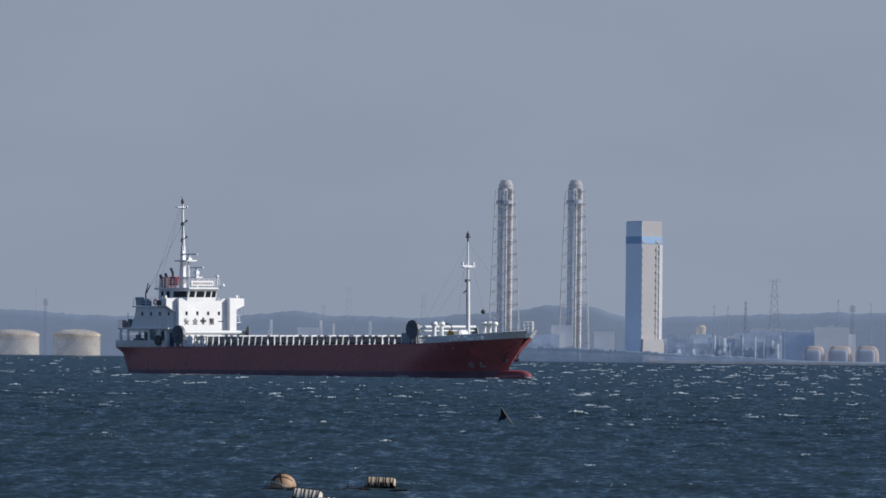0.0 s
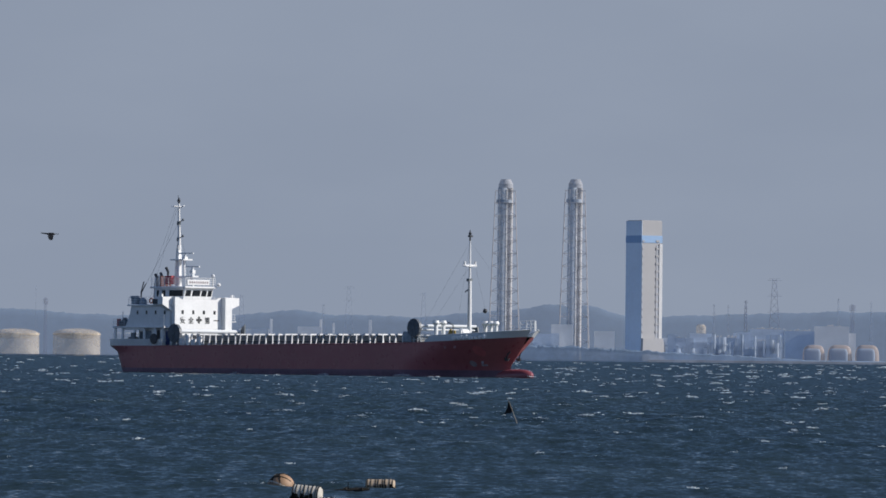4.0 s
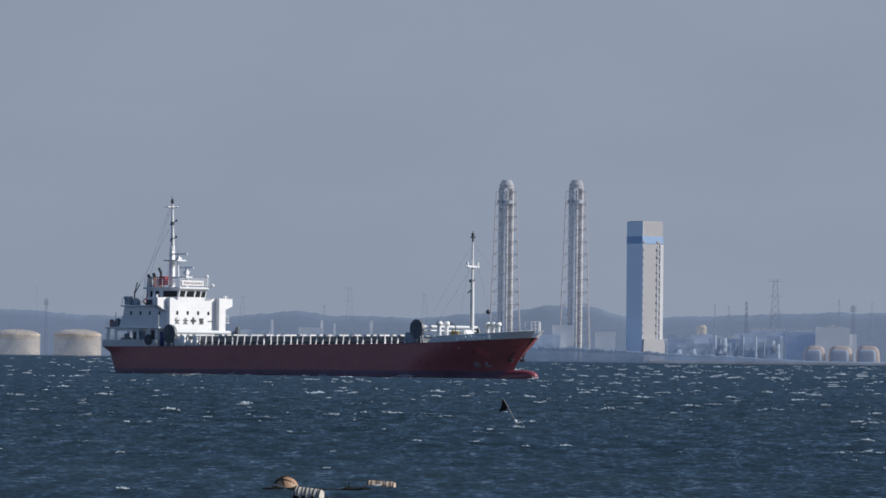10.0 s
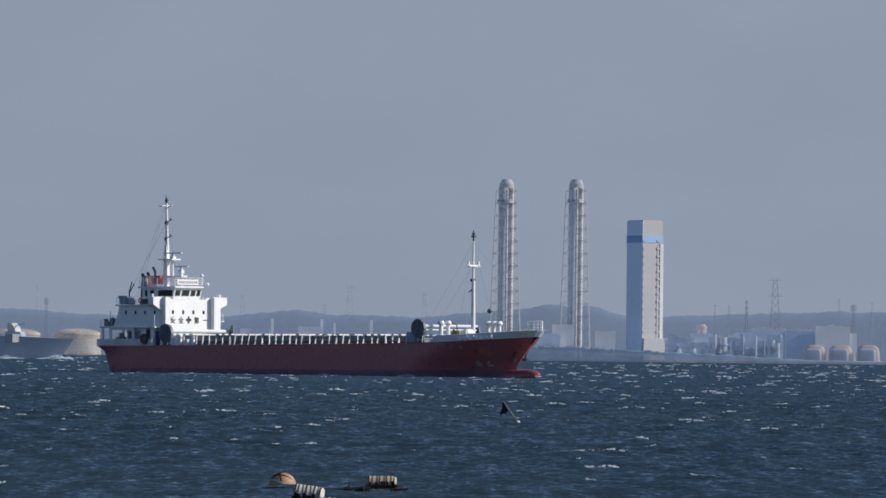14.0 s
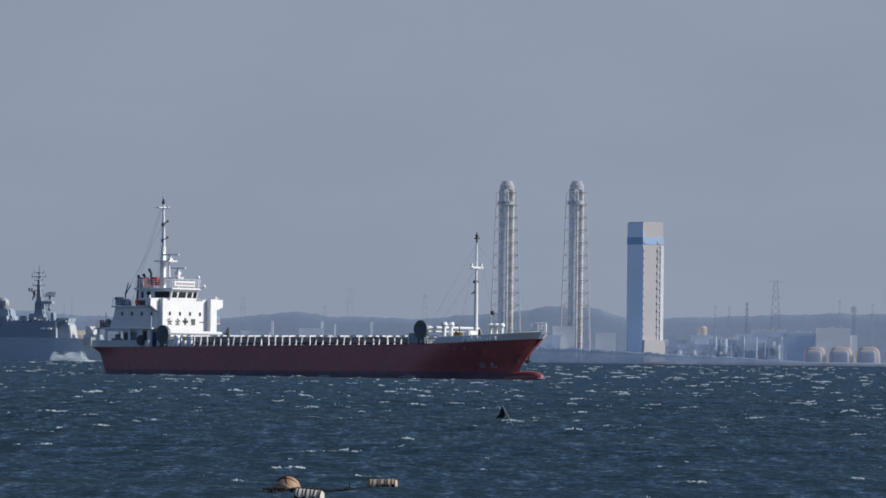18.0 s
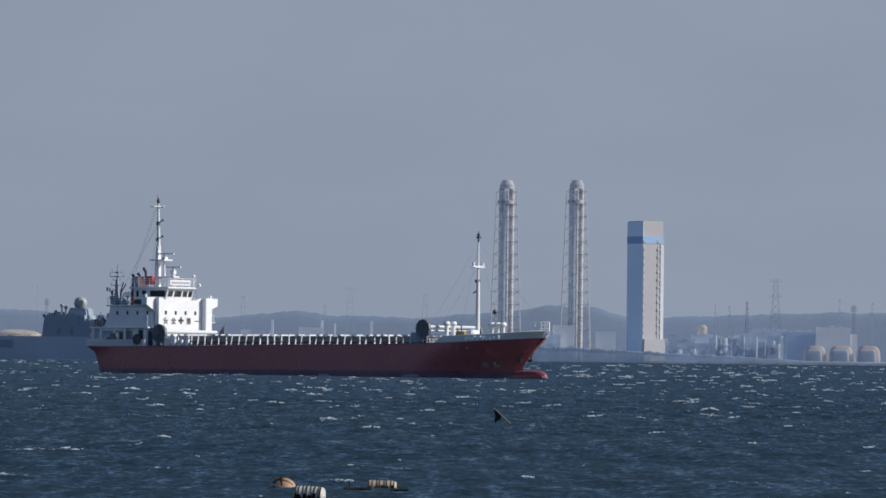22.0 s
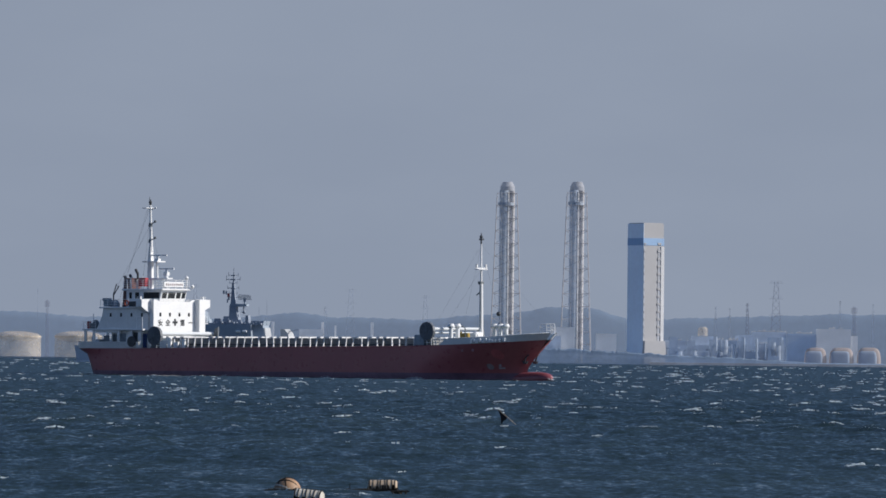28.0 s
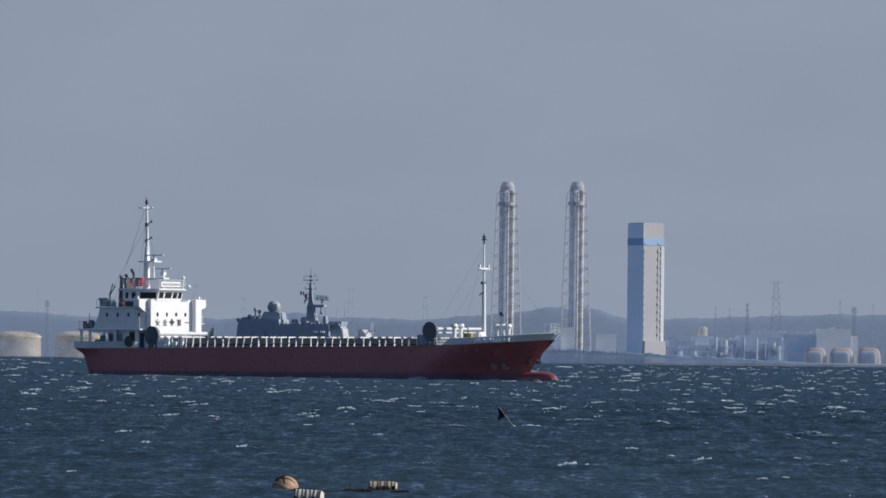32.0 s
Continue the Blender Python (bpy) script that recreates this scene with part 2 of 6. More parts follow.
def sea_material():
    m = bpy.data.materials.new("sea water")
    m.use_nodes = True
    n, l = m.node_tree.nodes, m.node_tree.links
    b = n["Principled BSDF"]
    b.inputs["IOR"].default_value = 1.333
    b.inputs["Roughness"].default_value = 0.16
    tc = n.new("ShaderNodeTexCoord")
    tone = n.new("ShaderNodeTexNoise")
    tone.inputs["Scale"].default_value, tone.inputs["Detail"].default_value = 0.02, 4
    ramp = n.new("ShaderNodeValToRGB")
    ramp.color_ramp.elements[0].position, ramp.color_ramp.elements[0].color = 0.35, (0.0150, 0.0286, 0.0318, 1)
    ramp.color_ramp.elements[1].position, ramp.color_ramp.elements[1].color = 0.68, (0.0258, 0.0432, 0.0468, 1)
    l.new(tc.outputs["Object"], tone.inputs["Vector"])
    l.new(tone.outputs["Fac"], ramp.inputs[0])
    # foam rides on the crests
    at = n.new("ShaderNodeAttribute")
    at.attribute_name = "crest"
    rag = n.new("ShaderNodeTexNoise")
    rag.inputs["Scale"].default_value, rag.inputs["Detail"].default_value, rag.inputs["Roughness"].default_value = 7.0, 6, 0.8
    l.new(tc.outputs["Object"], rag.inputs["Vector"])
    add = n.new("ShaderNodeMath")
    add.operation = "MULTIPLY_ADD"
    l.new(rag.outputs["Fac"], add.inputs[0])
    add.inputs[1].default_value = 3.4
    l.new(at.outputs["Fac"], add.inputs[2])
    fo = n.new("ShaderNodeMapRange")
    fo.inputs[1].default_value, fo.inputs[2].default_value = 2.42, 2.62
    l.new(add.outputs[0], fo.inputs[0])
    mix = n.new("ShaderNodeMix")
    mix.data_type = "RGBA"
    l.new(fo.outputs[0], mix.inputs[0])
    l.new(ramp.outputs[0], mix.inputs[6])
    mix.inputs[7].default_value = (0.74, 0.82, 0.90, 1)
    l.new(mix.outputs[2], b.inputs["Base Color"])
    ro = n.new("ShaderNodeMapRange")
    ro.inputs[3].default_value, ro.inputs[4].default_value = 0.16, 0.9
    l.new(fo.outputs[0], ro.inputs[0])
    l.new(ro.outputs[0], b.inputs["Roughness"])
    w1 = n.new("ShaderNodeTexNoise")
    w1.inputs["Scale"].default_value, w1.inputs["Detail"].default_value, w1.inputs["Roughness"].default_value = 3.6, 6, 0.62
    mp = n.new("ShaderNodeMapping")
    mp.inputs["Rotation"].default_value = (0, 0, radians(25))
    mp.inputs["Scale"].default_value = (1.5, 0.8, 1)
    l.new(tc.outputs["Object"], mp.inputs["Vector"])
    l.new(mp.outputs[0], w1.inputs["Vector"])
    # ripples too small to mesh tilt the surface, and show their near faces more than their backs
    gm = n.new("ShaderNodeNewGeometry")
    sub, scl, tot, nrm = (n.new("ShaderNodeVectorMath") for _ in range(4))
    sub.operation, scl.operation, tot.operation, nrm.operation = "SUBTRACT", "MULTIPLY", "ADD", "NORMALIZE"
    l.new(w1.outputs["Color"], sub.inputs[0])
    sub.inputs[1].default_value = (0.5, 0.72, 0.5)
    l.new(sub.outputs[0], scl.inputs[0])
    scl.inputs[1].default_value = (0.85, 0.85, 0)
    l.new(scl.outputs[0], tot.inputs[0])
    l.new(gm.outputs["Normal"], tot.inputs[1])
    l.new(tot.outputs[0], nrm.inputs[0])
    # gusts darken and lighten whole stretches by the slope of their ripples
    gust, gmap = n.new("ShaderNodeTexNoise"), n.new("ShaderNodeMapping")
    gmap.inputs["Scale"].default_value = (1.25, 0.10, 1)
    gust.inputs["Scale"].default_value, gust.inputs["Detail"].default_value, gust.inputs["Roughness"].default_value = 1.0, 5, 0.6
    l.new(tc.outputs["Object"], gmap.inputs["Vector"])
    l.new(gmap.outputs[0], gust.inputs["Vector"])
    gr = n.new("ShaderNodeMapRange")
    gr.inputs[1].default_value, gr.inputs[2].default_value, gr.inputs[3].default_value, gr.inputs[4].default_value = 0.3, 0.7, 0.66, 0.88
    l.new(gust.outputs["Fac"], gr.inputs[0])
    bias = n.new("ShaderNodeCombineXYZ")
    bias.inputs[0].default_value, bias.inputs[2].default_value = 0.5, 0.5
    l.new(gr.outputs[0], bias.inputs[1])
    l.new(bias.outputs[0], sub.inputs[1])
    foamy = n.new("ShaderNodeMix")
    foamy.data_type = "VECTOR"
    l.new(fo.outputs[0], foamy.inputs[0])
    l.new(nrm.outputs[0], foamy.inputs[4])
    l.new(gm.outputs["Normal"], foamy.inputs[5])
    l.new(foamy.outputs[1], b.inputs["Normal"])
    return m


M["sea"] = sea_material()


# ---------------------------------------------------------------- building helpers
def box(bm, x0, x1, y0, y1, z0, z1):
    c = Matrix.Translation(((x0 + x1) / 2, (y0 + y1) / 2, (z0 + z1) / 2)) @ Matrix.Diagonal((abs(x1 - x0), abs(y1 - y0), abs(z1 - z0), 1))
    bmesh.ops.create_cube(bm, size=1, matrix=c)
    return bm


def rod(bm, a, b, r, r2=None, n=8):
    a, b = Vector(a), Vector(b)
    d = b - a
    m = Matrix.Translation((a + b) / 2) @ d.to_track_quat("Z", "Y").to_matrix().to_4x4()
    bmesh.ops.create_cone(bm, cap_ends=True, segments=n, radius1=r, radius2=r if r2 is None else r2, depth=d.length, matrix=m)
    return bm


def ball(bm, c, r, squash=1.0, n=12):
    bmesh.ops.create_uvsphere(bm, u_segments=n, v_segments=max(6, n // 2), radius=r, matrix=Matrix.Translation(c) @ Matrix.Diagonal((1, 1, squash, 1)))
    return bm


def prism(bm, outline, axis, lo, hi):
    """A flat outline of (a, b) pairs, pushed from lo to hi along the axis 'x', 'y' or 'z'."""
    put = {"x": lambda a, b, c: (c, a, b), "y": lambda a, b, c: (a, c, b), "z": lambda a, b, c: (a, b, c)}[axis]
    low = [bm.verts.new(put(a, b, lo)) for a, b in outline]
    top = [bm.verts.new(put(a, b, hi)) for a, b in outline]
    k = len(outline)
    for i in range(k):
        bm.faces.new((low[i], low[(i + 1) % k], top[(i + 1) % k], top[i]))
    bm.faces.new(low[::-1])
    bm.faces.new(top)
    bmesh.ops.recalc_face_normals(bm, faces=bm.faces)
    return bm


def fresh():
    return bmesh.new()


def soften(bm, width, segments=1):
    bmesh.ops.bevel(bm, geom=bm.edges[:], offset=width, segments=segments, affect="EDGES", clamp_overlap=True)
    return bm


def part(name, bm, mat, parent=None, label="", smooth=False):
    me = bpy.data.meshes.new(name)
    bm.to_mesh(me)
    bm.free()
    me.materials.append(M[mat])
    if smooth:
        me.polygons.foreach_set("use_smooth", [True] * len(me.polygons))
        me.set_sharp_from_angle(angle=radians(38))
    ob = new(name, me)
    if parent:
        ob.parent = parent
    if label:
        tagged(ob, label)
    return ob


def thing(name, label, category, group="", kind=""):
    return tagged(new(name), label, category, group, kind)


# ---------------------------------------------------------------- the sea
WAVES = []      # across, along, height, phase
DRIFT = (-2.0, -0.875)      # metres a second by which the waves run


def lumps(name, at, size, rng, flat=0.5):
    """A mesh of many small ragged eight-sided lumps."""
    tips = np.array([(1, 0, 0), (0, 1, 0), (-1, 0, 0), (0, -1, 0), (0, 0, 1), (0, 0, -1)], dtype=float) * (1.7, 1.2, flat)
    n = len(at)
    turn = rng.uniform(0, 6.28, n)
    cs, sn = np.cos(turn)[:, None], np.sin(turn)[:, None]
    pts = tips[None] * size[:, None, None] * rng.uniform(0.6, 1.3, (n, 6, 1))
    verts = np.stack([pts[:, :, 0] * cs - pts[:, :, 1] * sn, pts[:, :, 0] * sn + pts[:, :, 1] * cs, pts[:, :, 2]], axis=2) + at[:, None, :]
    tri = np.array([(0, 1, 4), (1, 2, 4), (2, 3, 4), (3, 0, 4), (1, 0, 5), (2, 1, 5), (3, 2, 5), (0, 3, 5)])
    faces = (tri[None] + 6 * np.arange(n)[:, None, None]).reshape(-1, 3)
    me = bpy.data.meshes.new(name)
    me.vertices.add(n * 6)
    me.vertices.foreach_set("co", verts.ravel())
    me.loops.add(faces.size)
    me.loops.foreach_set("vertex_index", faces.ravel().astype(np.int32))
    me.polygons.add(len(faces))
    me.polygons.foreach_set("loop_start", np.arange(0, faces.size, 3, dtype=np.int32))
    me.update(calc_edges=True)
    me.materials.append(M["foam"])
    return me


def build_whitecaps(co, crest, rng):
    """Ragged streaks of foam lying along the breaking crests: many short ones, a few long."""
    rows, cols = crest.shape
    at, size = [], []
    y = co[:, cols // 2, 1]
    for i in range(6, rows - 8):
        d = y[i]
        if d < 75 or d > 3200:
            continue
        drop = EYE * FOCAL / d      # how far below the horizon, in fine steps of the view
        many = np.interp(drop, (6, 14, 24, 60, 95, 130, 200, 260), (11.0, 21.0, 15.0, 4.6, 1.3, 0.42, 0.12, 0.05))
        wide = (co[i, -7, 0] - co[i, 6, 0]) / (0.157 * d)
        n = rng.poisson(1.1 * many * drop / d * (y[i + 1] - y[i]) * wide)
        if not n:
            continue
        gust = 0.7 + 0.75 * np.clip(co[i, 6:-6, 0] / d / 0.158 + 0.5, 0, 1.2)      # the wind is fresher to the east
        w = (np.clip(crest[i, 6:-6], 0, 1) ** 1.5 + 0.004) * gust
        for j in rng.choice(np.arange(6, cols - 6), n, p=w / w.sum()):
            grain = 0.000062 * d + 0.004
            big = rng.random() ** 3.2
            scale = np.interp(d, (80, 180, 350, 700, 3000), (0.2, 0.3, 0.65, 1.0, 2.4))
            long = (0.08 + 0.85 * big) * scale + 2.5 * grain
            tall = (0.02 + 0.075 * big ** 0.6) * np.interp(d, (80, 250, 700, 3000), (0.4, 0.8, 1.5, 5.0)) * rng.uniform(0.5, 1.3)
            bright = rng.uniform(0.45, 1.15) ** 1.7
            m = int(min(900, max(5, 6.5 * bright * long * tall / grain ** 2)))
            u = rng.uniform(-1, 1, 2 * m)
            bend, tilt, arc = rng.uniform(0, 6.28, 4), rng.normal(0, 0.09), rng.normal(0.05, 0.12)
            u = u[np.sin(u * 5 + bend[0]) + 0.7 * np.sin(u * 12 + bend[1]) > rng.normal(-0.55, 0.5, 2 * m)][:m]
            m = len(u)
            rag = 0.5 + 0.3 * np.sin(u * 7 + bend[2]) + 0.3 * np.sin(u * 17 + bend[3])
            px = co[i, j, 0] + u * long
            py = co[i, j, 1] + rng.normal(0, 0.2, m)
            pz = co[i, j, 2] + np.maximum(0.1, rag) * tall * rng.uniform(-0.3, 1.0, m) * (1 - 0.5 * u * u) + (tilt * u + arc * (0.3 - u * u)) * long * min(1, 400 / d)
            at.append(np.stack([px, py, pz], axis=1))
            size.append(grain * rng.uniform(0.4, 1.1, m) * (1.1 - 0.3 * np.abs(u)))
    me = lumps("whitecaps", np.concatenate(at), np.concatenate(size), rng, 0.45)
    caps.append(tagged(new("whitecaps", me), "ragged white foam on the breaking wave crests", "foam", kind="stuff"))


caps = []


def build_sea():
    rng = np.random.default_rng(5)
    ys = [-4000, -1200, -300, 0, 45]
    y = 70.0
    while y < 4930:
        ys.append(y)
        y += 0.36 if y < 200 else 0.62 if y < 400 else 1.25 if y < 900 else 4.2 if y < 2000 else 15
    ys = np.array(ys + [4935.0])
    core = np.linspace(0, 1, 420)
    near = np.clip(ys, 70, None)
    left, right = -0.084 * near - 8, 0.084 * near + 78
    outs = np.array([30.0, 120, 500, 1800, 4200])
    xs = np.concatenate([left[:, None] - outs[::-1][None, :], left[:, None] + (right - left)[:, None] * core[None, :], right[:, None] + outs[None, :]], axis=1)
    rows, cols = xs.shape
    yy = np.repeat(ys[:, None], cols, axis=1)
    inner = np.zeros((rows, cols))
    inner[:, 5:-5] = 1
    inner[:5] = 0
    dy = np.gradient(ys)[:, None]
    dx = ((right - left) / 420)[:, None]
    z, px, py = np.zeros((rows, cols)), np.zeros((rows, cols)), np.zeros((rows, cols))
    heading = math.atan2(-1.0, -2.0)
    lams = np.geomspace(0.75, 13, 58)
    for lam in lams:
        k = 2 * math.pi / lam
        a = heading + rng.normal(0, 0.85)
        kx, ky = k * math.cos(a), k * math.sin(a)
        amp = 0.0070 * lam ** 0.6 * math.exp(-((lam - 4) / 5) ** 2 if lam > 4 else 0) * rng.uniform(0.7, 1.3)
        fade = np.clip(1.6 - 3.2 * np.maximum(dx * abs(kx), np.where(ys[:, None] > 700, 0, dy) * abs(ky) * 0.6) / (2 * math.pi), 0, 1)
        p0 = rng.uniform(0, 6.28)
        WAVES.append((kx, ky, amp, p0))
        ph = kx * xs + ky * yy + p0
        z += amp * fade * np.cos(ph)
        px -= 0.8 * amp * fade * np.sin(ph) * math.cos(a)
        py -= 0.8 * amp * fade * np.sin(ph) * math.sin(a)
    raw = z.copy()
    # wave height scaled by distance: low inshore, flattened by the coaster, exaggerated far out
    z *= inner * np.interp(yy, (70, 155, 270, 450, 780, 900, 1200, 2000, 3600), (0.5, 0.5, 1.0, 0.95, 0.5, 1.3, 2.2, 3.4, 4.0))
    # groups of higher waves carry the breaking crests
    grp = np.zeros((rows, cols))
    for lam in np.geomspace(9, 90, 11):
        k, a = 2 * math.pi / lam, rng.uniform(0, 6.28)
        grp += np.cos(k * (math.cos(a) * xs + math.sin(a) * yy) + rng.uniform(0, 6.28))
    sd = raw[5:700, 5:-5].std()
    crest = np.clip((raw / sd - 1.0) / 1.5, 0, 1.0) * np.clip(0.5 + 0.2 * grp, 0, 1) * inner
    thin = np.where(yy > 1000, crest * 0.45, crest * np.clip((yy - 40) / 320, 0.55, 0.72)) * inner      # thin foam left on the slopes
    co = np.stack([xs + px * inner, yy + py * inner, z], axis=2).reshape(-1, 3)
    idx = np.arange(rows * cols).reshape(rows, cols)
    quads = np.stack([idx[:-1, :-1], idx[:-1, 1:], idx[1:, 1:], idx[1:, :-1]], axis=2).reshape(-1, 4)
    me = bpy.data.meshes.new("sea")
    me.vertices.add(len(co))
    me.vertices.foreach_set("co", co.ravel())
    me.loops.add(quads.size)
    me.loops.foreach_set("vertex_index", quads.ravel().astype(np.int32))
    me.polygons.add(len(quads))
    me.polygons.foreach_set("loop_start", np.arange(0, quads.size, 4, dtype=np.int32))
    me.polygons.foreach_set("use_smooth", np.ones(len(quads), dtype=bool))
    me.update(calc_edges=True)
    build_whitecaps(co.reshape(rows, cols, 3), crest, rng)
    me.attributes.new("crest", "FLOAT", "POINT").data.foreach_set("value", thin.ravel())
    me.materials.append(M["sea"])
    return tagged(new("water", me), "dark blue choppy sea with white-capped wind waves", "sea", kind="structure")


sea = build_sea()


def swell(x, y, t):
    """Height of the sea at a place and time."""
    x, y = x - DRIFT[0] * t, y - DRIFT[1] * t
    return min(1, max(0.5, (y - 40) / 230)) * sum(a * math.cos(kx * x + ky * y + p) for kx, ky, a, p in WAVES)


# ---------------------------------------------------------------- the coaster: x forward, y to port, z up from the waterline
def sheer(x):
    """Height of the main deck's edge."""
    return 4.1 + 0.32 * min(1.0, max(0.0, (x + 32) / 36)) + 0.0016 * max(0, x + 20) * 0.9 + 0.00042 * max(0, x - 2) ** 2 * 0.95 + (0.00006 * max(0, x - 24) ** 3)


def stem_x(z):
    s = max(0, z - 1.2)
    return 38.3 + 0.15 * max(z, 0) + 0.88 * s * s / (s + 0.8)


def stern_x(z):
    return -41.5 - 0.42 * min(max(z, -1), 3.6) - 1.65 * min(1.0, max(0, z - 3.2) / 0.85) ** 1.3


def half_beam(x, z):
    k = min(1, max(0, z / 5.0))
    entry = 17 - 4 * k
    low = stem_x(min(z, 5.2))
    d = max(0.0, low - x + (stem_x(z) - low) * min(1, max(0, (x - 35) / 6)))
    a = 1.0 if d >= entry else (1 - (1 - d / entry) ** (2.0 + 0.5 * k)) ** (1.0 - 0.25 * k)
    e = max(0.0, x - stern_x(z))
    run = 8.0
    tail = 0.5
    b = 1.0 if e >= run else tail + (1 - tail) * math.sqrt(max(0, 1 - (1 - e / run) ** 2))
    return 6.5 * a * b * (1 if z > 0 else 0.97)


def shell(bm, low, high, x_from=None, x_to=None, n=110, levels=7, inset=0.0):
    """Both sides of the hull between two height curves, closed at the stern where it starts there."""
    rows = []
    for j in range(levels):
        f = j / (levels - 1)
        port, star = [], []
        zs, zb = low(-41) + (high(-41) - low(-41)) * f, low(41) + (high(41) - low(41)) * f
        a = stern_x(zs) if x_from is None else x_from
        b = stem_x(zb) if x_to is None else x_to
        for i in range(n + 1):
            u = i / n
            u = u if x_to is not None else 1 - (1 - u) ** 1.35
            x = a + (b - a) * u
            z = low(x) + (high(x) - low(x)) * f
            h = max(0.03, half_beam(x, z) - inset)
            port.append(bm.verts.new((x, h, z)))
            star.append(bm.verts.new((x, -h, z)))
        rows.append((port, star))
    for (p0, s0), (p1, s1) in zip(rows, rows[1:]):
        for i in range(n):
            bm.faces.new((p0[i + 1], p0[i], p1[i], p1[i + 1]))
            bm.faces.new((s0[i], s0[i + 1], s1[i + 1], s1[i]))
        if x_from is None:
            bm.faces.new((p0[0], s0[0], s1[0], p1[0]))
    return bm


def railing(bm, pts, high=1.0, wires=3, r=0.03, step=1.5):
    """Wires along a line of points; the posts are noted for rail()."""
    pts = [Vector(p) for p in pts]
    for a, b in zip(pts, pts[1:]):
        d = b - a
        k = max(1, round(d.length / step))
        for i in range(k + 1):
            posts.append((a + d * (i / k), high, r))
        for w in range(wires):
            h = Vector((0, 0, high * (w + 1) / wires))
            rod(bm, a + h, b + h, r * 0.8, n=5)
    return bm


posts = []


def set_posts(ob, mat):
    """Stand the noted posts under their rail, each a part of its own."""
    seen = []
    for p, high, r in posts:
        if any((p - q).length < 0.05 for q in seen):
            continue
        seen.append(p)
        part("post", rod(fresh(), p, p + Vector((0, 0, high)), r, n=5), mat, ob)
    posts.clear()


def lettering(text, size, mat, parent, m, name="lettering", thick=0.01):
    cu = bpy.data.curves.new(name, "FONT")
    cu.body, cu.size, cu.extrude = text, size, thick
    cu.align_x = "CENTER"
    cu.offset = 0.024
    tmp = new(name, cu)
    dg = bpy.context.evaluated_depsgraph_get()
    me = bpy.data.meshes.new_from_object(tmp.evaluated_get(dg))
    bpy.data.objects.remove(tmp)
    me.materials.clear()
    me.materials.append(M[mat])
    ob = new(name, me)
    ob.parent = parent
    ob.matrix_basis = m
    return ob


def build_coaster():
    ship = thing("cargo_ship", "red-hulled coastal cargo ship with white bridge house, riding empty at anchor", "ship")
    def P(name, bm, mat, label="", smooth=False, under=ship):
        ob = part(name, bm, mat, under, label, smooth)
        if posts:
            set_posts(ob, mat)
        return ob
    # hull
    P("lower_hull", shell(fresh(), lambda x: -1.8, lambda x: 0.85, levels=5), "boot", "dark wine-red antifouling band along the waterline", True)
    hull = P("hull", shell(fresh(), lambda x: 0.85, sheer, levels=9), "red", "oxide-red painted steel sides with streaks", True)
    bm = fresh()
    n = 80
    for i in range(n):
        xa, xb = -44.5 + 87.5 * i / n, -44.5 + 87.5 * (i + 1) / n
        ha, hb = half_beam(xa, sheer(xa)) - 0.05, half_beam(xb, sheer(xb)) - 0.05
        za, zb = sheer(xa) - 0.03, sheer(xb) - 0.03
        bm.faces.new([bm.verts.new(v) for v in ((xa, -ha, za), (xb, -hb, zb), (xb, hb, zb), (xa, ha, za))])
    bmesh.ops.remove_doubles(bm, verts=bm.verts, dist=0.001)
    P("main_deck", bm, "deck")
    # rubbing strake at the deck edge
    for s in (-1, 1):
        bm = fresh()
        for i in range(60):
            xa, xb = -40 + 68 * i / 60, -40 + 68 * (i + 1) / 60
            rod(bm, (xa, s * half_beam(xa, sheer(xa)), sheer(xa) - 0.06), (xb, s * half_beam(xb, sheer(xb)), sheer(xb) - 0.06), 0.07, n=6)
        P("deck_edge_strake", bm, "red")
    # bulb and anchor
    bm = fresh()
    bmesh.ops.create_uvsphere(bm, u_segments=20, v_segments=20, radius=1, matrix=pose(0, 0, 0, 0, 90, 0))
    for v in bm.verts:
        q = abs(v.co.x) ** 0.42 * (1 if v.co.x > 0 else -1)
        v.co = Vector((37.4 + 5.5 * q, v.co.y * 1.2, -0.02 + v.co.z * 1.0 + 0.2 * q))
    P("bulbous_bow", bm, "wet_red", "rounded red bulb breaking the surface", True)
    for s in (-1, 1):
        a = fresh()
        x, z = 39.0, 2.75
        y = s * (half_beam(39.0, 2.8) + 0.22)
        rod(a, (x + 0.3, y, z + 0.6), (x - 0.1, y + s * 0.1, z - 0.3), 0.11)
        prism(a, [(x - 0.5, z - 0.1), (x - 0.35, z - 0.55), (x + 0.2, z - 0.6), (x + 0.45, z - 0.2), (x + 0.05, z - 0.35)], "y", y - 0.15, y + 0.15)
        P("anchor", a, "dark", "dark stockless anchor housed at the bow")
        P("hawse_pipe", rod(fresh(), (x + 0.35, y - s * 0.3, z + 0.75), (x + 0.35, y + s * 0.06, z + 0.7), 0.26, 0.24, 14), "dark")
    # bow and stern bulwarks
    def top_f(x):
        return sheer(x) + 0.86 + 0.004 * max(0, x - 30)
    bm = shell(fresh(), lambda x: sheer(x) + 0.0, top_f, x_from=29.4, levels=4, n=40)
    P("bow_bulwark", bm, "grey", "pale grey bow bulwark", True)
    for s in (-1, 1):
        bm = fresh()
        for i in range(24):
            xa, xb = 29.4 + 13.6 * i / 24, 29.4 + 13.6 * (i + 1) / 24
            rod(bm, (xa, s * half_beam(xa, top_f(xa)), top_f(xa)), (xb, s * half_beam(xb, top_f(xb)), top_f(xb)), 0.07, n=6)
        P("bulwark_cap_rail", bm, "grey")
